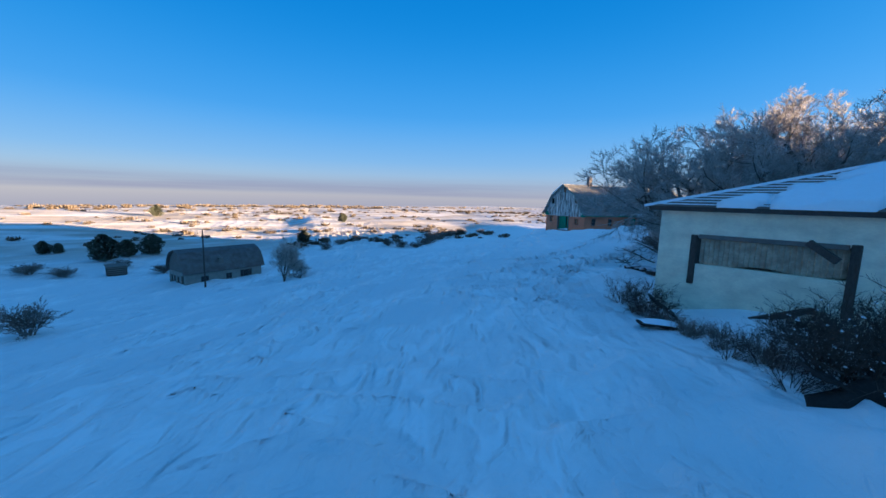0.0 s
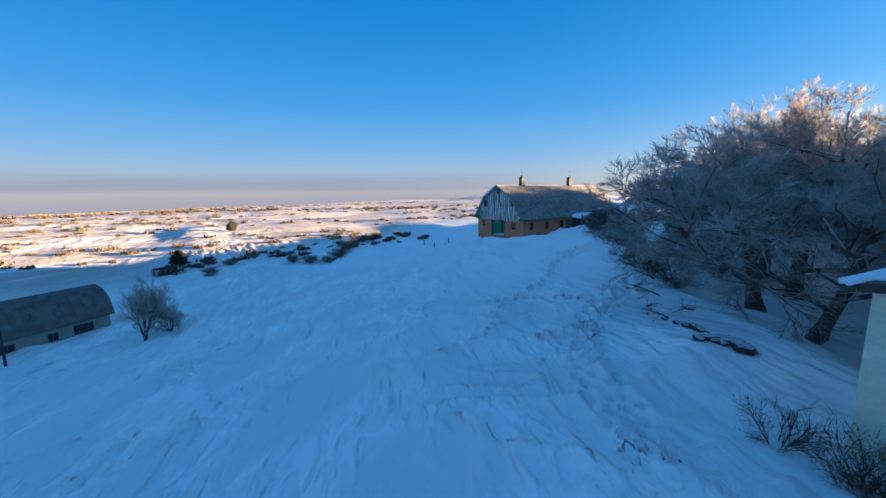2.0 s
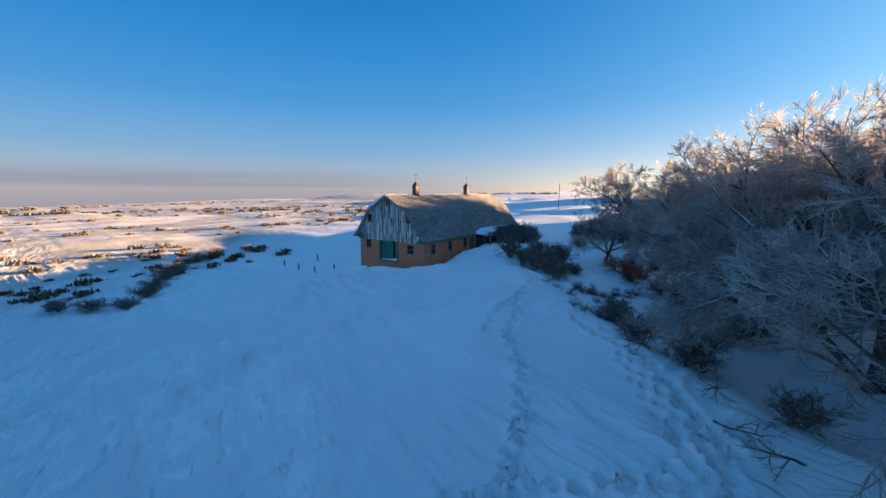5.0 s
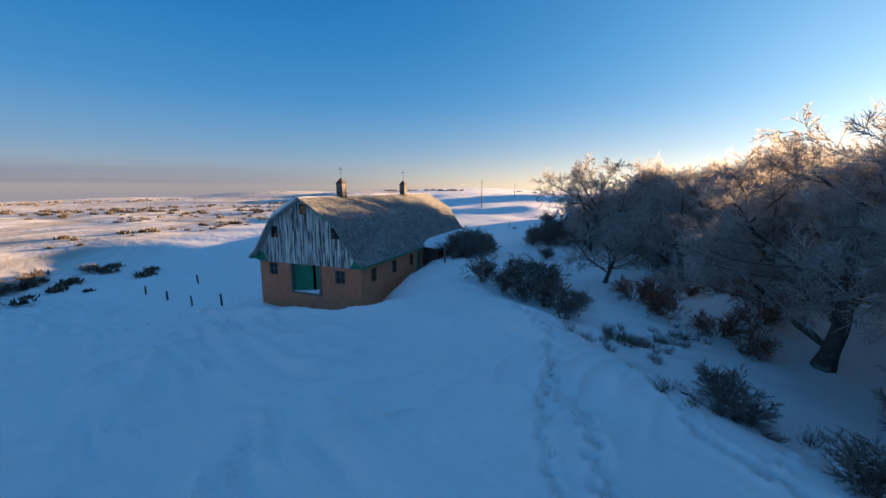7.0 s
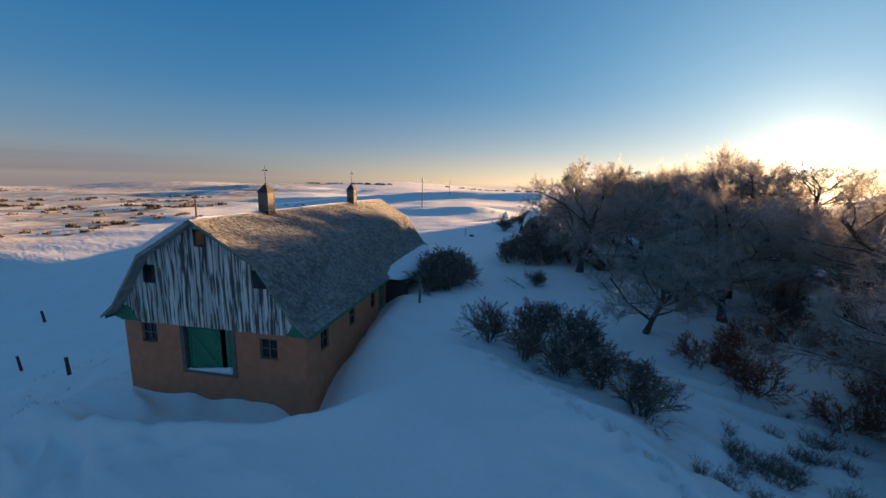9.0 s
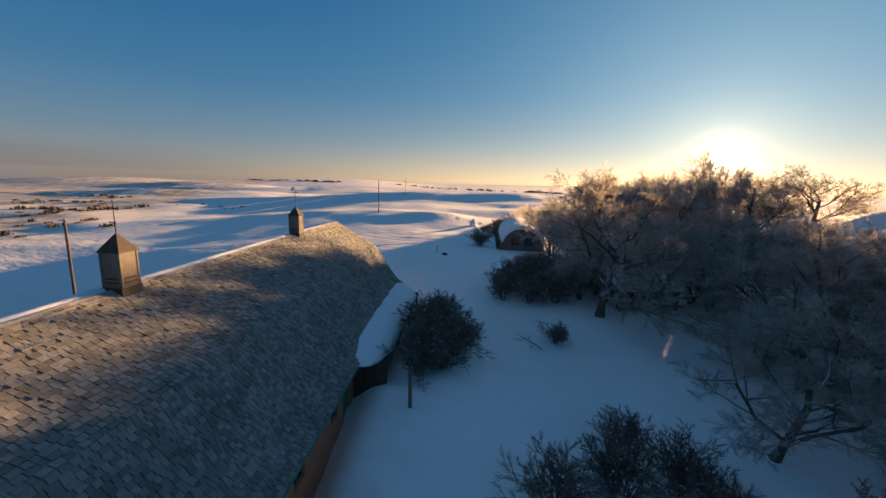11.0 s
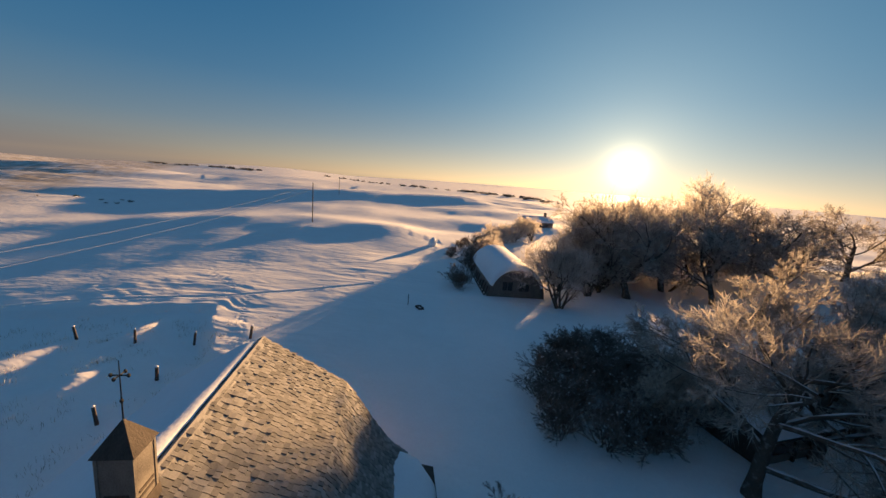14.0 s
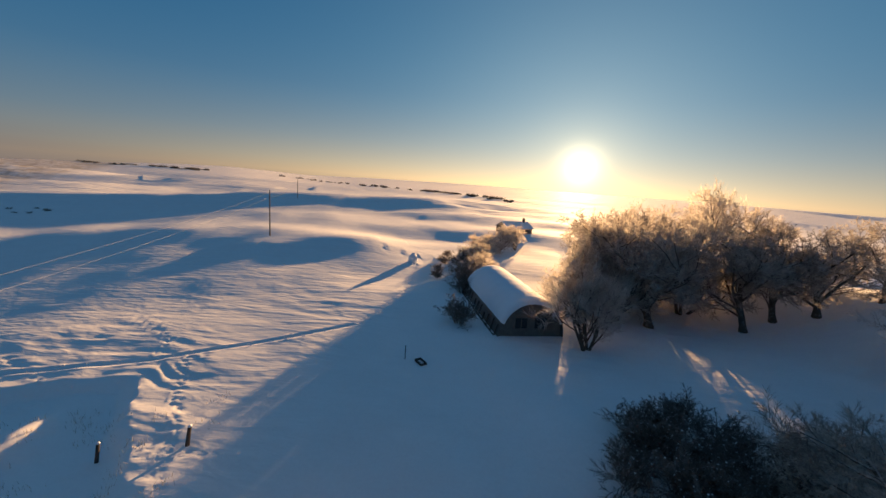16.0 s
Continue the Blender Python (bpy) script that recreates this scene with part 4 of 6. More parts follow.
# ---- block outbuilding down the slope ----
def build_outbuilding():
    ang = math.degrees(math.atan2(5.3, 7.8))
    m = pose(-55.0, 10.7, -10.9, 0, 0, ang)
    o = thing("block_outbuilding", m, "grey block outbuilding with a curved dull metal roof", "outbuilding")
    L, W, E = 10.4, 5.2, 2.3
    wall_with_holes((0, -2.0), (L, E), [(1.9, 0.9, 2.9, 1.7), (5.2, 0.9, 6.0, 1.7), (7.2, 0.75, 8.9, 1.9)], 0, 0.25, "y", BLOCK, o, "front_wall")
    wall_with_holes((0.25, -2.0), (W, E), [(0.5, -0.2, 1.3, 1.9), (1.9, 0.2, 2.6, 1.7), (3.1, 0.2, 3.8, 1.7), (4.1, 0.2, 4.7, 1.7)], 0, 0.25, "x", BLOCK, o, "end_wall")
    part("end_wall", box((L - 0.25, 0.25, -2.0), (L, W, E)), BLOCK, o)
    part("back_wall", box((0.25, W - 0.25, -2.0), (L - 0.25, W, E)), BLOCK, o)
    for a, z, w, h in ((2.4, 1.3, 0.92, 0.74), (5.6, 1.3, 0.72, 0.74), (7.65, 1.32, 0.75, 1.05), (8.45, 1.32, 0.75, 1.05)):
        bm = box((a - w / 2, 0.1, z - h / 2), (a + w / 2, 0.14, z + h / 2))
        win = part("window", bm, GLASS, o)
        bm = bmesh.new()
        box((a - w / 2 - 0.03, 0.02, z - h / 2 - 0.05), (a + w / 2 + 0.03, 0.09, z - h / 2), bm=bm)
        box((a - 0.02, 0.05, z - h / 2), (a + 0.02, 0.09, z + h / 2), bm=bm)
        part("window_frame", bm, GREYWOOD, win)
    part("door", box((0.1, 0.52, -0.2), (0.14, 1.28, 1.88)), DARKWOOD, o)
    for y in (2.25, 3.45, 4.4):
        part("window", box((0.1, y - 0.3, 0.22), (0.14, y + 0.3, 1.68)), GLASS, o)
    c = W / 2
    prof = [(-0.35, E - 0.05), (0.05, E + 1.15), (0.55, E + 2.0), (1.3, E + 2.6), (c, E + 3.0)]
    prof = prof + [(W - a, z) for a, z in prof[-2::-1]]
    inner = [(c + (a - c) * 0.975, z - 0.07) for a, z in prof]
    part("roof", prism(prof + inner[::-1], "x", -0.35, L + 0.35), TINROOF, o)
    for x in (0.05, L - 0.15):
        part("gable", prism([(0.02, E)] + [(a, z - 0.08) for a, z in inner[1:-1]] + [(W - 0.02, E)], "x", x, x + 0.1), GREYWOOD, o)
    for i in range(12):
        bm = bmesh.new()
        x = 0.2 + i * (L - 0.4) / 11
        for (a, z), (b, w) in zip(prof[:5], prof[1:5]):
            beam((x, a, z + 0.015), (x, b, w + 0.015), 0.05, 0.03, bm)
        part("roof_seam", bm, TINROOF, o)
    part("roof_hatch", box((4.3, -0.05, E + 0.75), (4.9, 0.45, E + 1.75), 0.05), GREYWOOD, o, "rusty roof hatch")


build_outbuilding()


def build_pole(x, y, z, h, r, label, arm=False):
    p = thing("utility_pole", Matrix.Translation((x, y, z - 0.5)), label, "pole", "poles of the power line" if arm else "")
    part("shaft", bar((0, 0, 0), (0.0, 0, h + 0.5), r, r * 0.7, 8), DARKWOOD, p)
    if arm:
        part("insulator", bar((0, 0, h + 0.5), (0, 0, h + 0.75), 0.05, 0.04, 6), IRON, p)
    return p


build_pole(-52.3, 8.6, gz(-52.3, 8.6), 7.4, 0.11, "thin grey pole standing by the outbuilding")


# ---- arched hut ----
def build_hut():
    m = pose(49.6, -10.1, 0.95, 0, 0, -3)
    h = thing("arched_hut", m, "half-round metal hut with a dark end wall and snowy roof", "hut")
    W, L, base = 6.4, 13.5, -2.4
    c, r = -W / 2, W / 2
    n = 20
    arc = [(c + r * math.cos(math.pi * i / n), base + 0.4 + r * 1.0 * math.sin(math.pi * i / n)) for i in range(n + 1)]
    inner = [(c + (a - c) * 0.97, base + 0.4 + (z - base - 0.4) * 0.97) for a, z in arc]
    part("shell", prism(arc + inner[::-1], "x", 0, L), TINROOF, h)
    bm = bmesh.new()
    end = [(c + (a - c) * 0.98, z - 0.03) for a, z in inner]
    part("end_wall", prism([(a, z) for a, z in end] + [(end[-1][0], base - 1), (end[0][0], base - 1)], "x", 0.15, 0.25), GREYWOOD, h)
    part("end_wall", prism([(a, z) for a, z in end] + [(end[-1][0], base - 1), (end[0][0], base - 1)], "x", L - 0.25, L - 0.15), GREYWOOD, h)
    part("side_wall", box((0, -0.1, base - 1.2), (L, 0.02, base + 0.4)), GREYWOOD, h)
    part("side_wall", box((0, -W - 0.02, base - 1.2), (L, -W + 0.1, base + 0.4)), GREYWOOD, h)
    for y in (-2.2, -4.1):
        win = part("window", box((0.1, y - 0.55, base + 1.0), (0.148, y + 0.55, base + 2.0)), GLASS, h)
        bm = bmesh.new()
        for lo, hi in (((0.08, y - 0.62, base + 0.93), (0.147, y + 0.62, base + 0.998)), ((0.08, y - 0.62, base + 2.002), (0.147, y + 0.62, base + 2.07)), ((0.09, y - 0.03, base + 1.0), (0.098, y + 0.03, base + 2.0))):
            box(lo, hi, bm=bm)
        part("window_frame", bm, GREYWOOD, win)
    # rough props leaning along the side
    rng = random.Random(3)
    for i in range(11):
        x = 0.5 + i * 1.25 + rng.uniform(-0.2, 0.2)
        part("prop", bar((x, 0.35 + rng.uniform(0, 0.25), base - 0.6), (x + rng.uniform(-0.3, 0.3), -0.05, base + 1.1 + rng.uniform(-0.2, 0.5)), 0.09, 0.07), DARKWOOD, h)
    part("rail", bar((0.3, 0.28, base + 0.2), (L - 0.3, 0.28, base + 0.35), 0.08), DARKWOOD, h)
    bm = bmesh.new()
    rows = []
    for i in range(31):
        x = -0.12 + i * (L + 0.2) / 30
        row = []
        for k in range(15):
            t = math.pi * (0.12 + 0.76 * k / 14)
            thick = 0.3 * math.sin(math.pi * k / 14) ** 0.5 + 0.05 * noise.noise((x * 0.8, k * 0.5, 1)) + 0.02
            if i in (0, 30):
                thick *= 0.4
            rr = r + max(0.01, thick)
            row.append(bm.verts.new((x, c + rr * math.cos(t), base + 0.4 + rr * 1.0 * math.sin(t))))
        rows.append(row)
    for a, b in zip(rows, rows[1:]):
        for k in range(14):
            bm.faces.new((a[k], b[k], b[k + 1], a[k + 1]))
    for row in (rows[0], rows[-1]):
        low = [bm.verts.new((v.co.x, c + (v.co.y - c) * 0.9, base + 0.4 + (v.co.z - base - 0.4) * 0.9)) for v in row]
        for k in range(14):
            bm.faces.new((row[k], row[k + 1], low[k + 1], low[k]))
    bmesh.ops.recalc_face_normals(bm, faces=bm.faces)
    snow = link("hut_snow", bm, ROOF_SNOW, smooth=True)
    snow.matrix_world = m
    tagged(snow, "thick rounded snow on the arched hut", "snow")


build_hut()


# ---- far farmhouse beyond the trees ----
def build_house():
    m = pose(113, -37, gz(113, -40) - 0.2, 0, 0, 10) @ Matrix.Scale(0.62, 4)
    h = thing("farmhouse", m, "low distant farmhouse with a snowy gable roof", "house")
    part("wall", box((0, -13, -1), (9, 0, 3.2)), GREYWOOD, h)
    part("roof", prism([(-0.6, 3.1), (4.5, 5.6), (9.6, 3.1), (9.6, 2.9), (4.5, 5.4), (-0.6, 2.9)], "y", -13.5, 0.5), ROOF_SNOW, h)
    part("chimney", box((3.8, -11.5, 4.5), (4.8, -10.6, 7.2), 0.05), DARKWOOD, h)
    for y in (-3, -6.5, -10):
        part("window", box((-0.04, y - 0.6, 1.0), (0.02, y + 0.6, 2.2)), GLASS, h)


build_house()
build_pole(99.3, 18.9, gz(99.3, 18.9), 8.8, 0.13, "tall leaning power pole on open snow", True)
build_pole(197, 27, gz(197, 27), 8.0, 0.13, "distant power pole on open snow", True)


# ---- posts ----
def build_posts():
    rng = random.Random(7)
    for x, y, h in ((40.4, 23.8, 1.1), (39.5, 19.3, 1.1), (39.0, 15.0, 1.05), (34.2, 14.8, 1.0), (38.7, 10.9, 1.0), (30.1, 15.3, 1.0), (29.2, 27.4, 1.1), (28.8, 23.5, 1.1), (28.1, 18.8, 1.1), (14.7, 37.8, 1.3), (4.5, 20.0, 1.35), (5.9, 26.6, 1.3), (7.3, 33.2, 1.2), (8.7, 39.8, 1.2)):
        r = rng.uniform(0.09, 0.13)
        tip = Vector((rng.uniform(-0.28, 0.28), rng.uniform(-0.24, 0.24), h))
        p = tagged(link("fence_post", bar((0, 0, -0.6), tip, r * 1.1, r * 0.85, 8), DARKWOOD), "short dark wooden fence post capped with snow", "post", "fence posts behind the barn")
        p.location = (x, y, gz(x, y))
        cap = bmesh.new()
        bmesh.ops.create_icosphere(cap, subdivisions=2, radius=r * 0.95, matrix=Matrix.Translation(tip) @ Matrix.Diagonal((1, 1, 0.7, 1)))
        part("snow_cap", cap, ROOF_SNOW, p, smooth=True)
    p = tagged(link("yard_post", bar((0, 0, -0.6), (0.03, 0.02, 1.75), 0.09, 0.08, 8), GREYWOOD), "tall round post beside the barn lane", "post")
    p.location = (9.75, -2.9, gz(9.75, -2.9))


build_posts()


# ---- trees and bushes ----
class Wood:
    """Grows branches and keeps them as tapered three- to six-sided tubes: limbs and twigs apart."""

    def __init__(self, seed, thick=0.75):
        self.rng, self.fine, self.thick = random.Random(seed), 0.0075, thick
        self.sets = {"limb": ([], []), "twig": ([], [])}

    def tube(self, pts, r0, r1, kind, sides):
        vs, fs = self.sets[kind]
        n, start = len(pts), len(vs)
        for i, p in enumerate(pts):
            a, b = pts[max(0, i - 1)], pts[min(n - 1, i + 1)]
            t = (b - a).normalized()
            s = t.orthogonal().normalized()
            w = t.cross(s)
            r = r0 + (r1 - r0) * i / (n - 1)
            if i == 0 and sides == 7:
                r *= 1.5
            for k in range(sides):
                q = 2 * math.pi * k / sides
                vs.append(tuple(p + (s * math.cos(q) + w * math.sin(q)) * r))
        for i in range(n - 1):
            for k in range(sides):
                a, b = start + i * sides + k, start + i * sides + (k + 1) % sides
                fs.append((a, b, b + sides, a + sides))

    def spike(self, a, b, r):
        vs, fs = self.sets["twig"]
        n = len(vs)
        t = (b - a).normalized()
        s = t.orthogonal()
        w = t.cross(s)
        vs += [tuple(a + s * r), tuple(a - s * r * 0.5 + w * r * 0.87), tuple(a - s * r * 0.5 - w * r * 0.87), tuple(b)]
        fs += [(n, n + 1, n + 3), (n + 1, n + 2, n + 3), (n + 2, n, n + 3)]

    def blade(self, a, b, r):
        """A hair-fine twig end."""
        vs, fs = self.sets["twig"]
        n = len(vs)
        s = (Matrix.Rotation(self.rng.uniform(0, math.pi), 3, b - a) @ (b - a).orthogonal()).normalized() * r * self.thick
        vs += [tuple(a - s), tuple(a + s), tuple(b)]
        fs.append((n, n + 1, n + 2))

    def grow(self, at, way, length, radius, level, plan):
        rng = self.rng
        kids, ratio, angle, lift = plan[level]
        last = level == len(plan) - 1
        if last:
            self.blade(at, at + way * length + Vector((0, 0, lift * length)), radius)
            return
        if radius < 0.0125:
            self.spike(at, at + way * length, radius)
            pts = [at, at + way * length * 0.5, at + way * length]
        n = 2 if radius < 0.02 else 5 if level == 0 else 4
        thin = radius < 0.0125
        if not thin:
            pts, d = [at.copy()], way.copy()
        for i in range(0 if thin else n):
            d = (d + Vector((rng.gauss(0, 1), rng.gauss(0, 1), rng.gauss(0, 0.7))) * (0.16 if level else 0.1) + Vector((0, 0, lift))).normalized()
            pts.append(pts[-1] + d * length / n)
        if not thin:
            self.tube(pts, radius, radius * (0.55 if level < 2 else 0.35), "limb" if level < 3 else "twig", 3 if radius < 0.03 else 7 if level == 0 else 5 if level == 1 else 4)
        for k in range(kids):
            t = (k + rng.random()) / kids
            t = (0.22 + 0.78 * t) if level == 0 else (0.2 + 0.8 * t)
            f = t * n
            i = min(n - 1, int(f))
            p = pts[i].lerp(pts[i + 1], f - i)
            axis = (pts[i + 1] - pts[i]).normalized()
            side = (Matrix.Rotation(rng.uniform(0, 2 * math.pi), 3, axis) @ axis.orthogonal()).normalized()
            q = radians(angle * rng.uniform(0.6, 1.35))
            w = (axis * math.cos(q) + side * math.sin(q)).normalized()
            self.grow(p, w, length * ratio * rng.uniform(0.7, 1.2) * (1.1 - 0.35 * t), max(radius * 0.5 * (1.15 - 0.5 * t), self.fine), level + 1, plan)


def plant(name, seed, plan, stems, height, radius, spread, limb_mat, twig_mat, label, category, group, limb_name="trunk", crown_name="crown", thick=0.75):
    w = Wood(seed, thick)
    for k in range(stems):
        q = w.rng.uniform(0, 2 * math.pi)
        lean = spread * (w.rng.uniform(0.5, 1.2) if stems > 1 else w.rng.uniform(0, 0.4))
        at = Vector((math.cos(q), math.sin(q), 0)) * (0.25 * radius * stems * w.rng.random() ** 0.5 if stems > 1 else 0) - Vector((0, 0, 0.35))
        w.grow(at, Vector((math.cos(q) * lean, math.sin(q) * lean, 1)).normalized(), height * w.rng.uniform(0.8, 1.1), radius, 0, plan)
    ob = thing(name, Matrix(), label, category, group)
    if w.sets["limb"][0]:
        raw(limb_name, *w.sets["limb"], limb_mat, ob, True)
    raw(crown_name, *w.sets["twig"], twig_mat, ob)
    if category == "bush":
        tips, vs, fs = w.sets["twig"][0], [], []
        for k in range(20 if twig_mat is SCRUB else 110):
            p, r = Vector(w.rng.choice(tips)), w.rng.uniform(0.015, 0.045)
            if p.z < 0.15:
                continue
            n = len(vs)
            vs += [tuple(p + Vector(o) * r) for o in ((1, 0, 0), (-0.5, 0.87, 0), (-0.5, -0.87, 0), (0, 0, 0.9), (0, 0, -0.4))]
            fs += [(n, n + 1, n + 3), (n + 1, n + 2, n + 3), (n + 2, n, n + 3), (n + 1, n, n + 4), (n + 2, n + 1, n + 4), (n, n + 2, n + 4)]
        tagged(raw("snow_specks", vs, fs, ROOF_SNOW, ob), kind="stuff")
    return ob


ELM = [(8, 1.0, 56, 0.05), (6, 0.62, 46, 0.07), (6, 0.56, 44, 0.05), (7, 0.55, 40, 0.03), (17, 0.64, 42, 0.04), (0, 0, 0, 0.05)]
GROVE = "bare frosted trees of the grove"
LABEL = "tall bare tree with dark limbs and hoarfrosted twigs"
elms = [plant("tree", 11 + i, ELM, 1, 4.3, 0.22, 0.6, BARK, RIME, LABEL, "tree", GROVE, thick=1.2) for i in range(4)]
FAR_ELM = ELM[:4] + [(8, 0.64, 40, 0.04), (0, 0, 0, 0.05)]
far_elms = [plant("tree", 15 + i, FAR_ELM, 1, 4.3, 0.22, 0.6, BARK, RIME, LABEL, "tree", GROVE, thick=2.3) for i in range(2)]
SMALL = [(8, 0.72, 42, 0.05), (6, 0.62, 42, 0.06), (7, 0.56, 40, 0.04), (13, 0.7, 38, 0.05), (0, 0, 0, 0.1)]
thorn = [plant("small_tree", 31 + i, SMALL, 4, 2.5, 0.075, 0.6, BARK, FROST, "many-stemmed small tree thick with hoarfrost", "tree", "frosted small trees", thick=1.05) for i in range(3)]
FAR_SMALL = SMALL[:3] + [(8, 0.7, 38, 0.05), (0, 0, 0, 0.1)]
far_thorn = [plant("small_tree", 35 + i, FAR_SMALL, 4, 2.5, 0.075, 0.6, BARK, FROST, "many-stemmed small tree thick with hoarfrost", "tree", "frosted small trees", thick=1.55) for i in range(2)]
BUSH = [(6, 0.62, 34, 0.05), (6, 0.55, 38, 0.05), (15, 0.55, 38, 0.04), (0, 0, 0, 0.06)]
bushes = [plant("bush", 51 + i, BUSH, 11, 1.5, 0.028, 0.5, TWIG, TWIG, "bare brown bush with upright twigs and snow specks", "bush", "bushes along the lane", "stem", "crown", thick=1.15) for i in range(3)]
reds = plant("bush", 61, BUSH, 12, 1.3, 0.026, 0.9, TWIG, REDTWIG, "russet bush with withered leaves and snow", "bush", "russet bushes under the trees", "stem", "crown")
TANGLE = [(5, 0.6, 38, 0.05), (5, 0.55, 42, 0.04), (5, 0.6, 42, 0.04), (0, 0, 0, 0.06)]
scrub = plant("bush", 66, TANGLE, 12, 1.6, 0.02, 0.75, SCRUB, SCRUB, "dark tangled scrub against the ruined shed", "bush", "scrub by the shed", "stem", "crown")
STALK = [(5, 0.5, 35, 0.05), (3, 0.5, 40, 0.05), (0, 0, 0, 0.1)]
stalks = plant("weed_clump", 71, STALK, 12, 0.8, 0.012, 0.5, TWIG, TWIG, "clump of dry weed stalks poking through snow", "weeds", "dry weed clumps along the bank", "stem", "crown")

used = set()


def place(ob, x, y, size, turn=0.0, tall=1.0, wide=1.0):
    m = Matrix.Translation((x, y, gz(x, y))) @ Matrix.Rotation(turn, 4, "Z") @ Matrix.Diagonal((size * wide, size * wide, size * tall, 1))
    if ob in used:
        c = copy_thing(ob, Matrix())
        c.matrix_basis = m
        return c
    used.add(ob)
    ob.matrix_basis = m
    return ob


rng = random.Random(21)
# the last three, hidden behind the grove, are added to shade its crowns
# trees at x 62 to 70 are added to shade the barn roof
ELMS = [(8.2, -16.6, 0.52, 1.1), (11.9, -22.4, 0.76, 1.2), (22.6, -15.2, 1.08, 1.0), (0.2, -26.2, 1.27, 1.1), (-17.6, -33.6, 0.85, 1.15), (-14.9, -30.9, 1.05, 1.25), (-9.0, -31.0, 1.25, 1.1), (-14.5, -38.5, 0.9, 1.1), (-4.0, -28.0, 1.27, 1.05), (-6.5, -38.0, 1.2, 1.1), (1.5, -34.5, 1.3, 1.1), (8.0, -30.0, 1.14, 1.1), (14.0, -31.0, 0.8, 1.2), (18.0, -25.5, 0.85, 1.2), (24.5, -21.0, 0.9, 1.15), (25.5, -29.0, 0.85, 1.2), (20.0, -36.0, 0.9, 1.1), (27.8, -27.4, 0.78, 1.0), (51.0, -27.8, 1.28, 1.12), (48.1, -36.6, 1.05, 1.15), (48.2, -40.4, 1.02, 1.1), (57.0, -28.5, 1.0, 1.1), (62.0, -34.0, 1.1, 1.1), (64.0, -31.8, 1.05, 1.1), (70.0, -40.0, 1.15, 1.1), (13.0, -40.0, 0.95, 1.2), (7.0, -43.0, 1.15, 1.2), (1.5, -43.5, 1.35, 1.2)]
for i, (x, y, s, wide) in enumerate(ELMS):
    place(far_elms[i % 2] if x > 45 or (y < -34 and x > -10) else elms[i % 4], x, y, s * 1.32, rng.uniform(0, 6.28), 1.0, wide)
# several only thicken this row, added to shade barn roof and ground
FAR_THORNS = [(46.0, -16.9, 1.95), (51.0, -23.0, 2.1), (55.0, -26.0, 2.6), (58.0, -30.5, 2.7), (53.0, -25.0, 2.25), (61.5, -26.0, 1.8), (66.0, -33.5, 2.3), (59.0, -33.0, 2.6), (54.5, -35.0, 2.6), (67.0, -40.0, 2.6), (60.0, -45.0, 2.6), (49.0, -47.0, 1.5), (73.0, -15.5, 0.9), (80.0, -18.0, 1.0), (88.0, -23.0, 1.1), (95, -32, 1.7), (76.5, -16.8, 1.15), (84.0, -20.5, 1.25), (91.5, -26.5, 1.4), (103, -54, 1.6), (72, -36, 1.7), (82, -44, 1.7)]
# the first two, deep in the grove, are added to block stray sun
NEAR_THORNS = [(22.0, -32.0, 1.7), (29.5, -38.0, 1.8), (28.0, -17.0, 1.3), (36.0, -39.0, 1.7), (66.0, -14.5, 1.0), (62.0, -12.5, 0.9), (69.0, -14.5, 1.15), (-11.0, -25.0, 1.0), (14.0, -26.0, 1.2), (26.5, -15.0, 1.05), (26.0, -18.8, 1.1), (29.0, -21.0, 1.2), (26.8, -24.0, 1.2)]
for row in (FAR_THORNS, NEAR_THORNS):
    for i, (x, y, s) in enumerate(row):
        place(far_thorn[i % 2] if x > 50 else thorn[i % 3], x, y, s, rng.uniform(0, 6.28), 1.18 if s > 2.4 else 1.0)
for i, (x, y, s, wide) in enumerate(((46.5, -43.5, 0.98, 1.2), (44.0, -47.5, 0.78, 1.3), (52.5, -46.0, 0.95, 1.2))):
    place(far_elms[i % 2], x, y, s * 1.32, 2.1 * i + 0.7, 1.0, wide)
place(thorn[0], -42.9, 6.2, 1.25, 1.0, 1.25, 0.78)
place(thorn[1], -40.8, 7.4, 0.8, 2.0, 1.0, 0.9)
LANE_BUSHES = [(4.9, -7.9, 1.15, 1.1), (3.9, -9.7, 1.05, 1.05), (6.2, -10.4, 1.3, 1.05), (3.2, -11.4, 1.2, 1), (2.4, -12.9, 1.2, 1), (0.7, -14.2, 1.15, 1), (7.0, -12.6, 1.15, 1), (5.0, -12.6, 1.15, 1), (8.5, -11.5, 0.9, 1.1), (3.4, -15.0, 0.8, 0.9)]
# mostly filler, added to stop low sun between the trunks
GROVE_BUSHES = [(-6.1, -20.5, 0.85, 1.0), (26.0, -25.0, 1.5, 1.0), (16.0, -21.0, 1.3, 1.0), (20.5, -29.0, 1.5, 1.0), (12.0, -25.5, 1.2, 1.0), (59.0, -25.0, 1.5, 1.0), (13.0, -39.0, 1.6, 1.0), (5.0, -35.0, 1.4, 1.0), (0.0, -41.0, 1.5, 1.0)]
BARN_SIDE_BUSHES = [(12.4, -2.85, 1.15, 1.15), (14.2, -3.05, 1.36, 1.15), (16.2, -3.25, 1.44, 1.15), (18.2, -3.15, 1.36, 1.1), (19.8, -3.35, 1.19, 1.05), (17.2, -4.75, 1.23, 1), (15.0, -4.75, 1.19, 1), (13.2, -4.25, 1.02, 1), (21.2, -3.75, 1.06, 1.0)]
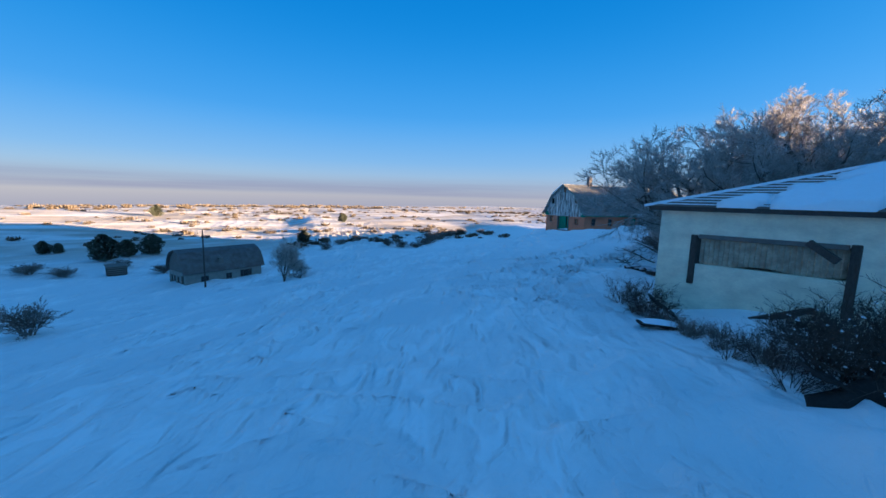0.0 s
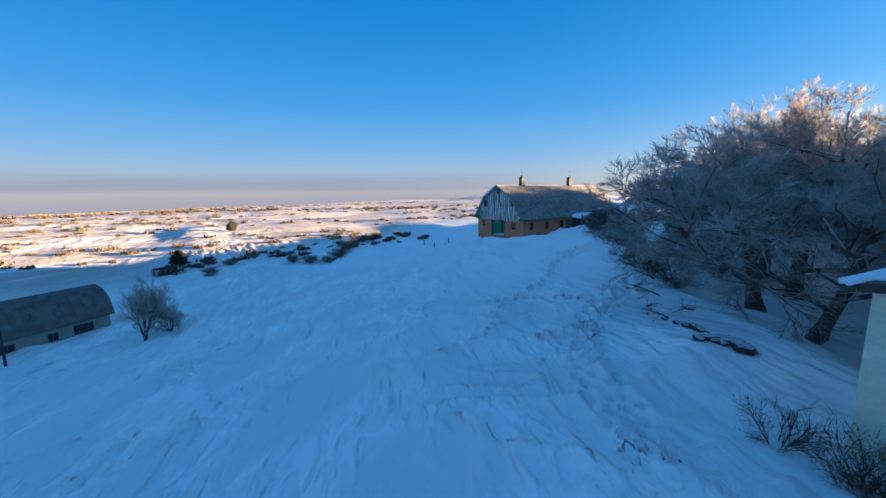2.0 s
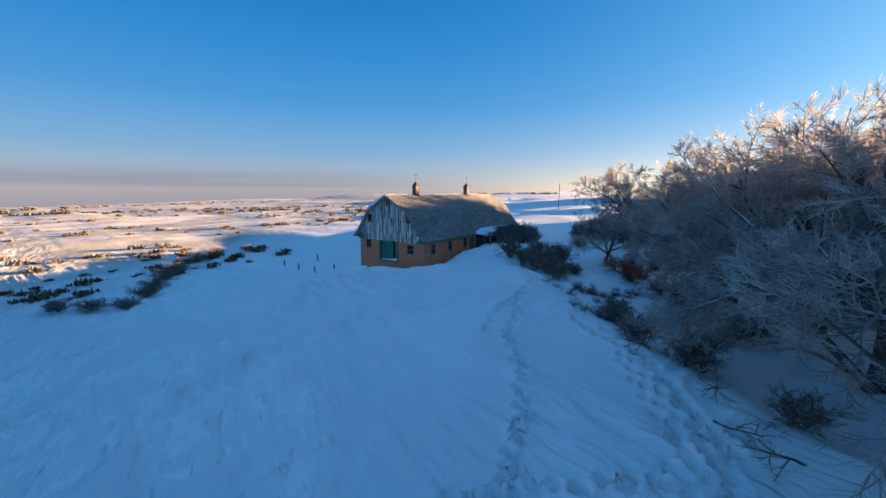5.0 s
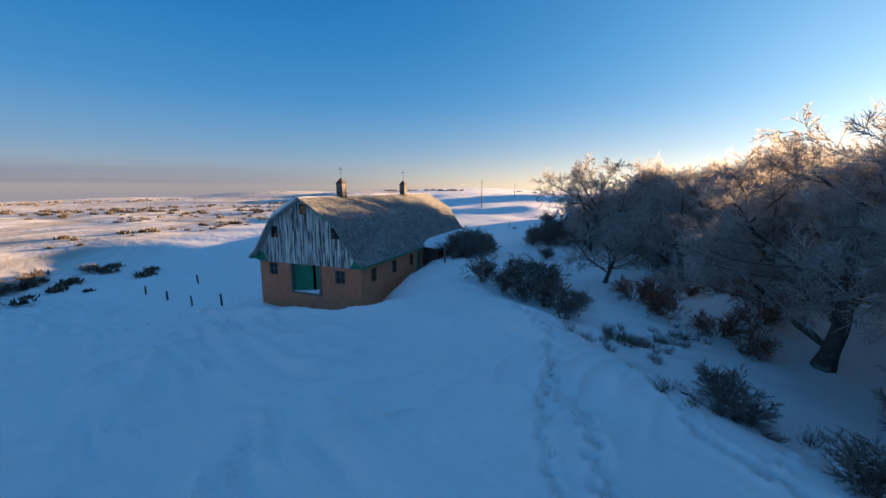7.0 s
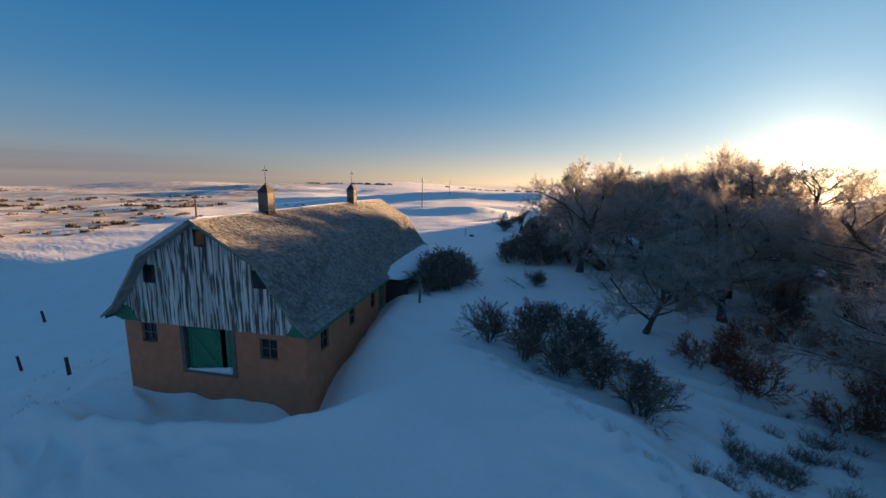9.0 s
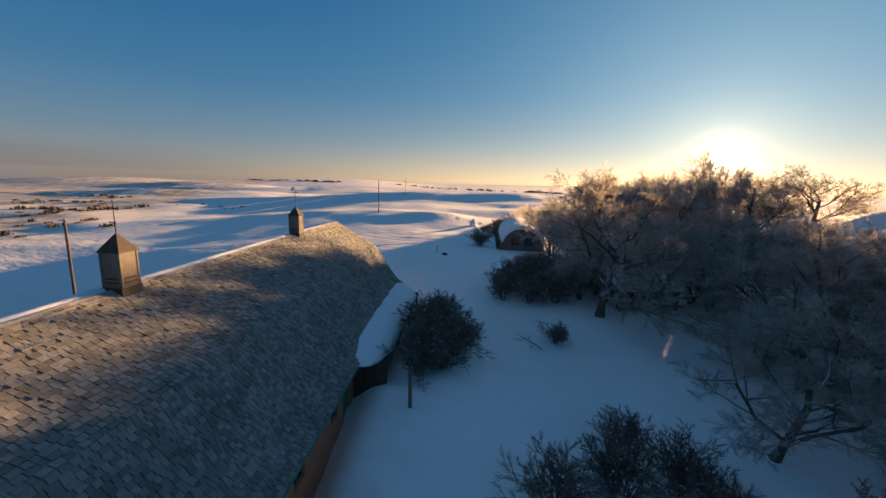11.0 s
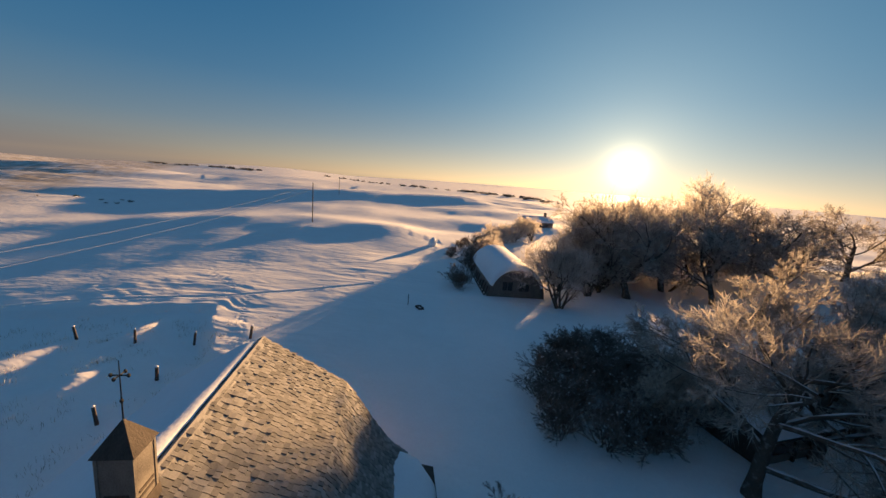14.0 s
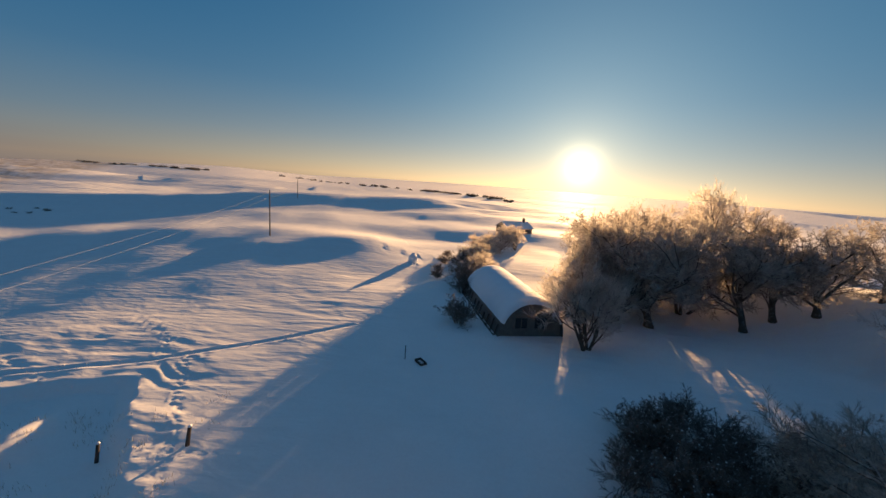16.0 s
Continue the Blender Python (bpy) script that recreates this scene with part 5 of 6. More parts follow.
THICKET_BUSHES = [(25.4, -12.6, 1.26, 1.1), (28.5, -17.2, 1.12, 1.0), (27.0, -8.6, 1.12, 1.3), (28.6, -10.0, 1.27, 1.3), (30.8, -11.4, 1.27, 1.2), (26.0, -10.6, 1.35, 1.2), (33.0, -12.5, 1.27, 1.1), (29.6, -12.8, 1.2, 1.1), (35.0, -12.4, 1.05, 1.0), (32.5, -15.5, 1.2, 1.0), (18.5, -11.0, 0.81, 1), (30.0, -8.8, 1.15, 1.0), (32.0, -9.8, 1.2, 1.0), (33.6, -11.4, 1.2, 1.0), (34.6, -13.6, 1.2, 1.0), (31.6, -13.4, 1.2, 1.0), (35.4, -15.8, 1.2, 1.0), (33.2, -17.0, 1.2, 1.0), (30.6, -15.6, 1.2, 1.0), (31.0, -18.4, 1.2, 1.0), (28.4, -13.8, 1.1, 1.0)]
HUT_BUSHES = [(53.0, -7.3, 1.5, 1), (55.0, -7.6, 0.7, 1), (62.5, -10.5, 1.4, 1.0), (66.0, -12.0, 1.6, 1.0), (70.5, -12.8, 1.6, 1.0), (74.5, -14.0, 1.7, 1.0), (79.0, -15.8, 1.7, 1.0), (71, -9, 0.8, 0.9), (75, -10, 0.8, 0.9), (80, -12, 0.9, 0.9), (85, -14, 0.8, 0.9)]
BANK_BUSHES = [(-16.0, -27.5, 0.8, 0.8), (-13.0, -24.5, 0.8, 0.9), (-11, -22.5, 0.9, 0.9), (-8.0, -20.5, 0.8, 0.8), (-6.0, -26.0, 1.2, 0.9)]
VALLEY_BUSHES = [(-60.0, -10.4, 1.5, 1.0), (-22.0, 36.8, 1.4, 0.6), (-19.5, 34.0, 1.4, 0.6), (-17.3, 31.6, 1.3, 0.6), (-14.5, 34.9, 1.5, 0.7), (-11.5, 40.0, 1.5, 0.7), (-9.0, 44.5, 1.6, 0.7), (-6.3, 49.0, 1.7, 0.7), (-2.5, 54.5, 1.7, 0.7), (2.0, 59.5, 1.7, 0.7), (5.5, 61.0, 1.6, 0.7), (-32.5, 42.2, 1.2, 0.6), (-27.6, 45.1, 1.0, 0.7), (14.2, 63.8, 1.3, 0.7), (-35.7, 33.4, 1.1, 0.8), (-72, 20, 1.3, 0.6), (-76, 21, 1.5, 0.6), (-82, 21, 1.5, 0.6), (-67, 25, 1.2, 0.7), (-60, 20, 1.2, 0.6)]
for row in (LANE_BUSHES, GROVE_BUSHES, BARN_SIDE_BUSHES, THICKET_BUSHES, HUT_BUSHES, BANK_BUSHES, VALLEY_BUSHES):
    for i, (x, y, s, tall) in enumerate(row):
        place(bushes[i % 3], x, y, s, rng.uniform(0, 6.28), tall * 0.94, 1.05 if row is LANE_BUSHES else 1.2)
for x, y, s in ((5.5, -18.5, 1.3), (4.0, -20.0, 1.4), (7.5, -21.5, 1.25), (2.5, -22.5, 1.2), (9.0, -24.5, 1.3), (0.5, -23.5, 1.0), (6.5, -26.0, 1.4), (4.5, -25.0, 1.3)):
    place(reds, x, y, s, rng.uniform(0, 6.28))
for x, y, s in ((-30.0, -42.9, 0.95), (-29.3, -43.7, 1.15), (-29.6, -44.7, 1.05), (-28.3, -37.0, 0.8), (-27.9, -36.4, 0.75), (-28.9, -41.5, 0.65), (-27.5, -34.9, 0.7), (-30.5, -41.2, 0.4), (-30.4, -41.9, 0.5), (-31.3, -42.9, 0.5), (-30.6, -43.2, 0.75), (-30.5, -43.6, 0.85), (-29.4, -42.4, 0.8), (-25.8, -42.0, 0.9)):
    place(scrub, x, y, s, rng.uniform(0, 6.28))
for k in range(92):
    t = rng.random()
    if k < 48:
        x, y = -2.4 + 3.4 * t + rng.gauss(0, 0.7), -15.6 - 5.2 * t + rng.gauss(0, 0.8)
    elif k < 78:
        t = rng.random()
        x, y = -28.5 - 2.3 * t + 0.8 * rng.random(), -36.0 - 7.0 * t
    else:
        x, y = -10 + 8 * rng.random(), -20 + 3 * rng.gauss(0, 0.5)
    place(stalks, x, y, rng.uniform(0.5, 0.95), rng.uniform(0, 6.28))


# dead branches broken off along the bank
SNAG = [(6, 0.55, 45, 0.0), (5, 0.5, 45, 0.0), (4, 0.5, 45, 0.0), (0, 0, 0, 0.0)]
snags = [plant("fallen_branch", 81 + i, SNAG, 1, 1.9, 0.05, 0.3, BARK, TWIG, "dead broken branch lying on the snowy bank", "branch", "fallen branches under the trees", "limb", "twig_spray") for i in range(2)]
for i, (x, y, s, turn) in enumerate(((-21.2, -29.2, 0.7, 2.5), (-19.6, -27.7, 0.8, 3.4), (-18.0, -27.2, 0.9, 2.2), (-17.2, -25.6, 0.8, 3.9), (-15.0, -25.4, 1.0, 2.9), (-19.8, -29.8, 0.9, 3.0), (-12.4, -22.8, 0.9, 2.4), (-20.6, -32.2, 1.0, 0.5), (17.5, -9.8, 0.8, 1.0), (14.0, -17.5, 1.0, 4.0))):
    ob = place(snags[i % 2], x, y, s)
    ob.matrix_basis = Matrix.Translation((x, y, gz(x, y) + 0.12)) @ Matrix.Rotation(turn, 4, "Z") @ Matrix.Rotation(radians(72), 4, "Y") @ Matrix.Diagonal((s, s, s, 1))


# ---- junipers on the valley side ----
def build_juniper(seed, h, r):
    rg = random.Random(seed)
    j = thing("juniper", Matrix(), "dark round evergreen juniper dusted with frost", "tree", "junipers on the valley slope")
    part("trunk", bar((0, 0, -0.4), (0.1, 0, h * 0.6), 0.14, 0.05, 7), BARK, j)
    vs, fs = [], []
    for k in range(2600):
        u, q = rg.random(), rg.uniform(0, 6.283)
        z = h * (0.06 + 0.94 * u)
        wide = r * (math.sin(math.pi * (0.18 + 0.8 * u)) ** 0.8) * (0.75 + 0.3 * math.sin(3 * q + 4 * u + seed) + 0.22 * math.sin(7 * q - 9 * u + 2 * seed))
        d = wide * rg.random() ** 0.4
        p = Vector((d * math.cos(q), d * math.sin(q), z))
        out = (Vector((math.cos(q), math.sin(q), 0.5)) + Vector((rg.gauss(0, 0.5), rg.gauss(0, 0.5), rg.gauss(0, 0.5)))).normalized()
        s = out.orthogonal().normalized() * 0.1
        n = len(vs)
        vs += [tuple(p - s), tuple(p + s), tuple(p + out * rg.uniform(0.25, 0.45)), tuple(p + out.cross(s) * 1.2)]
        fs += [(n, n + 1, n + 2), (n, n + 3, n + 2)]
    raw("crown", vs, fs, NEEDLE, j)
    return j


jun = [build_juniper(1, 3.6, 1.9), build_juniper(2, 3.0, 1.5)]
for i, (x, y, s) in enumerate(((-71.3, 30.8, 1.2), (-70.0, 36.0, 1.0), (-67.0, 38.5, 1.05), (-83.5, 40.0, 0.75), (-81.7, 40.6, 0.5), (-25.7, 100.6, 1.05), (-90.3, 120.7, 1.1), (-40.0, 50.0, 0.95))):
    place(jun[i % 2], x, y, s, rng.uniform(0, 6.28))


# ---- sagebrush ----
def build_sage():
    rg = np.random.RandomState(5)
    vs, fs = [], []
    spots = []
    while len(spots) < 620:
        th, r = math.radians(rg.uniform(41, 150)), rg.uniform(60, 330)
        x, y = r * math.cos(th), r * math.sin(th)
        d = float(crest_side(np.array([x]), np.array([y]))[0])
        if d < 45 or float(smooth_noise(np.array([x / 45]), np.array([y / 25]), 17)[0]) < 0.47:
            continue
        spots.append((x, y, rg.uniform(0.5, 1.25) * (1 if r < 200 else 1.5)))
    for k in range(60):
        x = rg.uniform(-45, 20)
        spots.append((x, 45 + 0.25 * (x + 45) + rg.normal() * 4, rg.uniform(0.5, 1.3)))
    for x, y, s in spots:
        z = gz(x, y)
        for k in range(60):
            q, e = rg.uniform(0, 6.283), rg.uniform(0.15, 1.4)
            out = np.array([math.cos(q) * math.cos(e), math.sin(q) * math.cos(e), math.sin(e)])
            p = np.array([x, y, z - 0.1]) + np.array([rg.normal(), rg.normal() , 0]) * s * 0.55 + out * s * 0.3
            side = np.array([-math.sin(q), math.cos(q), 0.2]) * s * 0.22
            n = len(vs)
            vs.extend([tuple(p - side), tuple(p + side), tuple(p + out * s * rg.uniform(0.5, 0.95))])
            fs.append((n, n + 1, n + 2))
    tagged(raw("sagebrush", vs, fs, SAGE), "scattered frosted sagebrush over the snowy valley slopes", "shrubs", kind="stuff")


build_sage()


# ---- small things ----
def build_log(x, y, turn, length, r, tip=0.0, label="rotten dark log half buried in snow"):
    bm = bmesh.new()
    rings, sides, last = 9, 8, None
    for i in range(rings):
        t = i / (rings - 1)
        fat = r * (0.35 + 0.9 * math.sin(math.pi * (0.12 + 0.8 * t)) ** 0.6)
        ring = []
        for k in range(sides):
            q = 2 * math.pi * k / sides
            p = Vector(((t - 0.5) * length, math.cos(q) * fat * 1.4, math.sin(q) * fat * 0.8 + tip * t))
            p += Vector((0.5, 0.8, 0.6)) * r * noise.noise(p * 5.0 + Vector((x, y, 0))) 
            ring.append(bm.verts.new(p))
        if last:
            for k in range(sides):
                bm.faces.new((last[k], last[(k + 1) % sides], ring[(k + 1) % sides], ring[k]))
        else:
            bm.faces.new(ring[::-1])
        last = ring
    bm.faces.new(last)
    g = link("fallen_log", bm, OLDLOG)
    g.matrix_world = Matrix.Translation((x, y, gz(x, y) + r * 0.45)) @ Matrix.Rotation(turn, 4, "Z")
    return tagged(g, label, "log", "fallen logs along the bank")


SHED_LOGS = [(-23.5, -32.2, -1.45, 1.25, 0.17), (-23.55, -32.95, 0.4, 0.5, 0.2), (-23.9, -31.7, 0.9, 0.4, 0.12), (-22.7, -31.2, 0.9, 0.9, 0.12), (-22.3, -30.6, 0.6, 0.5, 0.1), (-21.9, -30.1, 1.2, 0.4, 0.09), (-21.3, -29.3, 0.8, 0.3, 0.07)]
BANK_LOGS = [(-7.1, -18.8, 1.1, 0.9, 0.1), (-7.5, -19.4, 0.9, 1.2, 0.11), (-7.85, -20.0, 1.35, 0.8, 0.12), (-7.2, -19.4, 1.7, 0.6, 0.08), (-8.2, -20.5, 0.8, 0.5, 0.09), (-15.5, -33.5, -0.2, 2.2, 0.1)]
for x, y, a, n, r in SHED_LOGS + BANK_LOGS:
    build_log(x, y, a, n, r)


def build_sled():
    """Old boards by the shed, the flat one carrying a pad of snow, the others leaning out of the drift."""
    for x, y, a, w, d, tilt, up in ((-29.3, -38.3, -0.5, 1.45, 0.65, 4, 0.1), (-28.0, -37.5, -0.75, 1.7, 0.9, 36, 0.25), (-31.2, -43.7, -0.7, 1.6, 0.5, 22, 0.1), (-30.3, -44.3, -0.5, 1.3, 1.1, 48, 0.3)):
        m = Matrix.Translation((x, y, gz(x, y) + up)) @ Matrix.Rotation(a, 4, "Z") @ Matrix.Rotation(radians(tilt), 4, "Y")
        bm = bmesh.new()
        n = 9
        rows = [[bm.verts.new((-w / 2 + w * i / n, sy * d / 2 * (0.8 + 0.3 * noise.noise((i * 0.6, sy, x))), 0.09 * noise.noise((i * 0.5, x, 1)) + 0.12 * (i / n - 0.5) ** 2 + h)) for sy, h in ((-1, 0), (1, 0), (1, 0.07), (-1, 0.07))] for i in range(n + 1)]
        for p, q in zip(rows, rows[1:]):
            for k in range(4):
                bm.faces.new((p[k], p[(k + 1) % 4], q[(k + 1) % 4], q[k]))
        bm.faces.new(rows[0][::-1]), bm.faces.new(rows[-1])
        bmesh.ops.recalc_face_normals(bm, faces=bm.faces)
        board = link("old_board", bm, OLDTIMBER)
        board.matrix_world = m
        tagged(board, "flat dark board capped with snow" if tilt < 10 else "dark warped board leaning out of the drift", "board", "boards by the shed")
        if tilt < 10:
            bm = bmesh.new()
            grid = [[bm.verts.new(((i / 8 - 0.5) * w * 0.9, (j / 5 - 0.5) * d * 0.82, 0.08 + 0.13 * math.sin(math.pi * i / 8) ** 0.5 * math.sin(math.pi * j / 5) ** 0.5)) for j in range(6)] for i in range(9)]
            for p, q in zip(grid, grid[1:]):
                for k in range(5):
                    bm.faces.new((p[k], q[k], q[k + 1], p[k + 1]))
            pad = link("board_snow", bm, ROOF_SNOW, smooth=True)
            pad.matrix_world = m
            tagged(pad, "rounded pad of snow on the old board", "snow")


build_sled()


def build_low_shed():
    m = pose(24.2, -17.3, gz(24.0, -19.5) - 0.1, 0, 0, -80)
    # local x along the open front, y into the shed
    o = thing("low_shed", m, "low open-fronted timber shed with a snow-covered roof", "shed")
    for x in (0, 2.4, 4.8):
        part("post", box((x - 0.07, -0.07, -0.5), (x + 0.07, 0.07, 1.75)), DARKWOOD, o)
    part("kick_board", box((0.0, 0.08, -0.3), (4.8, 0.13, 0.55)), GREYWOOD, o)
    part("back_wall", box((0, 3.2, -0.5), (4.8, 3.3, 2.7)), DARKWOOD, o)
    part("side_wall", box((0, 0.13, -0.5), (0.06, 3.2, 1.8)), DARKWOOD, o)
    part("side_wall", box((4.74, 0.13, -0.5), (4.8, 3.2, 1.8)), DARKWOOD, o)
    bm = bmesh.new()
    v = [bm.verts.new(p) for p in ((-0.3, -0.4, 1.7), (5.1, -0.4, 1.7), (5.1, 3.6, 2.85), (-0.3, 3.6, 2.85))]
    top = bmesh.ops.extrude_face_region(bm, geom=[bm.faces.new(v)])["geom"]
    for g in top:
        if isinstance(g, bmesh.types.BMVert):
            g.co.z += 0.08
    part("roof", bm, DARKWOOD, o)
    bm = bmesh.new()
    rows = [[bm.verts.new((-0.3 + 5.4 * i / 14, -0.4 + 4.0 * j / 10, 1.79 + 1.15 * j / 10 + (0.26 + 0.06 * noise.noise((i * 0.4, j * 0.4, 3))) * min(1, 0.25 + min(i, 14 - i, j, 10 - j) * 0.5))) for j in range(11)] for i in range(15)]
    for a, b in zip(rows, rows[1:]):
        for k in range(10):
            bm.faces.new((a[k], b[k], b[k + 1], a[k + 1]))
    sn = link("shed_snow", bm, ROOF_SNOW, smooth=True)
    sn.matrix_world = m
    tagged(sn, "snow blanket on the low shed roof", "snow")


build_low_shed()


def build_roofing_sheet():
    """A torn sheet of dark roofing bent up out of the snow beside the shed."""
    bm = bmesh.new()
    foot = [Vector((*p, gz(*p))) for p in ((-32.00, -43.49), (-31.66, -43.91), (-30.64, -44.13))]
    back = Vector((0.75, 0.45, 0))
    rows = []
    for k in range(13):
        t = k / 12
        p = foot[0].lerp(foot[1], t * 2) if t < 0.5 else foot[1].lerp(foot[2], t * 2 - 1)
        high = 0.03 + 0.62 * t ** 1.4
        curl = [(0.0, -0.08), (0.12, high * 0.35), (0.3, high * 0.75), (0.55, high * (0.95 + 0.05 * math.sin(k)))]
        rows.append([[bm.verts.new(p + back * f + Vector((0.0, 0.0, z + d))) for f, z in curl] for d in (0.0, 0.025)])
    for a, b in zip(rows, rows[1:]):
        for i in range(3):
            bm.faces.new((a[1][i], b[1][i], b[1][i + 1], a[1][i + 1]))
            bm.faces.new((a[0][i], a[0][i + 1], b[0][i + 1], b[0][i]))
        bm.faces.new((a[0][3], a[1][3], b[1][3], b[0][3]))
    for r in (rows[0], rows[-1]):
        for i in range(3):
            bm.faces.new((r[0][i], r[1][i], r[1][i + 1], r[0][i + 1]))
    bmesh.ops.recalc_face_normals(bm, faces=bm.faces)
    tagged(link("roofing_sheet", bm, OLDTIMBER, smooth=True), "torn dark roofing sheet curling out of the snow", "debris")


build_roofing_sheet()


def build_hatch():
    z = gz(45.8, -2.4)
    h = thing("well_hatch", pose(45.8, -2.4, z, 0, 0, 20) @ Matrix.Scale(0.6, 4), "low dark open hatch box in the snow", "hatch")
    for lo, hi in (((-0.8, -0.45, -0.2), (0.8, -0.37, 0.28)), ((-0.8, 0.37, -0.2), (0.8, 0.45, 0.28)), ((-0.8, -0.37, -0.2), (-0.72, 0.37, 0.28)), ((0.72, -0.37, -0.2), (0.8, 0.37, 0.28))):
        part("side", box(lo, hi), DARKWOOD, h)
    part("bottom", box((-0.72, -0.37, -0.1), (0.72, 0.37, 0.0)), SHADE_BLACK, h)
    p = tagged(link("marker_stake", bar((0, 0, -0.4), (0.05, 0, 1.1), 0.04, 0.035, 6), DARKWOOD), "thin dark marker stake in the snow", "stake")
    p.location = (46.6, -1.3, gz(46.6, -1.3))


build_hatch()


def build_boulder():
    bm = bmesh.new()
    bmesh.ops.create_icosphere(bm, subdivisions=3, radius=1.0)
    for v in bm.verts:
        v.co = Vector((v.co.x * 1.0, v.co.y * 0.7, v.co.z * 1.15)) * (1 + 0.25 * noise.noise(v.co * 1.6))
    b = link("snowy_mound", bm, ROOF_SNOW, smooth=True)
    b.location = (80.4, -6.9, gz(80.4, -6.9) + 0.4)
    tagged(b, "upright mound of snow beside the track", "snow")


build_boulder()


def build_gate():
    g = thing("pipe_gate", pose(24.4, 25.4, gz(24.4, 25.4), 0, 0, -62), "low bent pipe gate in the corral snow", "gate")
    for h in (0.35, 0.62, 0.9):
        part("rail", bar((0, 0, h), (3.6, 0.15, h - 0.05), 0.03, sides=6), IRON, g)
    for x in (0.05, 1.2, 2.4, 3.55):
        part("upright", bar((x, 0.02, -0.4), (x, 0.05, 0.95), 0.03, sides=6), IRON, g)
    p = tagged(link("gate_post", bar((0, 0, -0.6), (0.05, 0, 1.3), 0.14, 0.12, 8), DARKWOOD), "stout dark gate post in the corral", "post")
    p.location = (26.2, 22.0, gz(26.2, 22.0))


build_gate()
build_pole(23.8, 27.4, gz(23.8, 27.4), 4.2 - gz(23.8, 27.4), 0.13, "weathered power pole behind the barn", True)


def build_wire(a, b, sag, label):
    cu = bpy.data.curves.new("wire", "CURVE")
    cu.dimensions, cu.bevel_depth, cu.bevel_resolution = "3D", 0.008, 0
    sp = cu.splines.new("POLY")
    sp.points.add(24)
    for i in range(25):
        t = i / 24
        p = Vector(a).lerp(Vector(b), t) - Vector((0, 0, sag * 4 * t * (1 - t)))
        sp.points[i].co = (*p, 1)
    cu.materials.append(WIRE)
    tagged(new("power_wire", cu), label, "wire", "wires of the power line")


z1, z2 = gz(99.3, 18.9) + 8.7, gz(197, 27) + 7.9
for drop in (0.1, 1.1):
    build_wire((99.3, 18.9, z1 - drop), (23.8, 27.4, 4.2 - drop), 1.0, "frosted power wire sagging between poles")
    build_wire((99.3, 18.9, z1 - drop), (197, 27, z2 - drop), 1.2, "frosted power wire sagging between poles")


def build_trough():
    z = gz(-66, 19)
    t = thing("small_hutch", pose(-66.4, 19.0, z, 0, 0, 30), "small dark slatted hutch on the valley side", "hutch")
    part("body", box((0, 0, -0.3), (2.2, 1.4, 1.2), 0.03), DARKWOOD, t)
    for k in range(4):
        part("slat", box((-0.04, -0.04, 0.15 + 0.28 * k), (2.24, -0.005, 0.3 + 0.28 * k)), GREYWOOD, t)
    part("roof", prism([(-0.15, 1.22), (1.55, 1.45), (1.55, 1.53), (-0.15, 1.3)], "x", -0.15, 2.35), GREYWOOD, t)


build_trough()


# ---- dry grass, clods along the footprints, far thickets ----
def build_grass():
    rg = random.Random(12)
    vs, fs = [], []

    def blade(x, y, h):
        z = gz(x, y)
        q = rg.uniform(0, 6.28)
        n = len(vs)
        dx, dy = math.cos(q) * 0.012, math.sin(q) * 0.012
        lx, ly = rg.gauss(0, 0.25) * h, rg.gauss(0, 0.25) * h
        vs.extend([(x - dx, y - dy, z - 0.03), (x + dx, y + dy, z - 0.03), (x - dy, y + dx, z - 0.03), (x + lx, y + ly, z + h)])
        fs.extend([(n, n + 1, n + 3), (n + 1, n + 2, n + 3), (n + 2, n, n + 3)])

    for k in range(110):
        cx, cy = rg.uniform(26, 44), rg.uniform(10, 30)
        for i in range(14):
            blade(cx + rg.gauss(0, 0.3), cy + rg.gauss(0, 0.3), rg.uniform(0.12, 0.4))
    for k in range(40):
        cx, cy = rg.uniform(-2, 16), rg.uniform(12, 24)
        for i in range(8):
            blade(cx + rg.gauss(0, 0.2), cy + rg.gauss(0, 0.2), rg.uniform(0.1, 0.3))
    tagged(raw("dry_grass", vs, fs, STRAW), "frosted dry grass tufts poking through corral snow", "grass", kind="stuff")


build_grass()


def build_clods():
    rg = random.Random(14)
    vs, fs = [], []
    octa = [(1, 0, 0), (-1, 0, 0), (0, 1, 0), (0, -1, 0), (0, 0, 1), (0, 0, -1)]
    tri = [(0, 2, 4), (2, 1, 4), (1, 3, 4), (3, 0, 4), (2, 0, 5), (1, 2, 5), (3, 1, 5), (0, 3, 5)]
    for width, _, trail in TRAILS:
        for (ax, ay), (bx, by) in zip(trail, trail[1:]):
            n = int(math.hypot(bx - ax, by - ay) * 9)
            for k in range(n):
                t = rg.random()
                x, y = ax + (bx - ax) * t + rg.gauss(0, width * 0.8), ay + (by - ay) * t + rg.gauss(0, width * 0.8)
                r = rg.uniform(0.025, 0.085)
                z = gz(x, y)
                m = len(vs)
                vs.extend((x + a * r * rg.uniform(0.7, 1.4), y + b * r * rg.uniform(0.7, 1.4), z + c * r * 0.7) for a, b, c in octa)
                fs.extend(tuple(m + i for i in f) for f in tri)
    tagged(raw("snow_clods", vs, fs, ROOF_SNOW), "kicked-up snow clods along the footprint trails", "snow", kind="stuff")


build_clods()


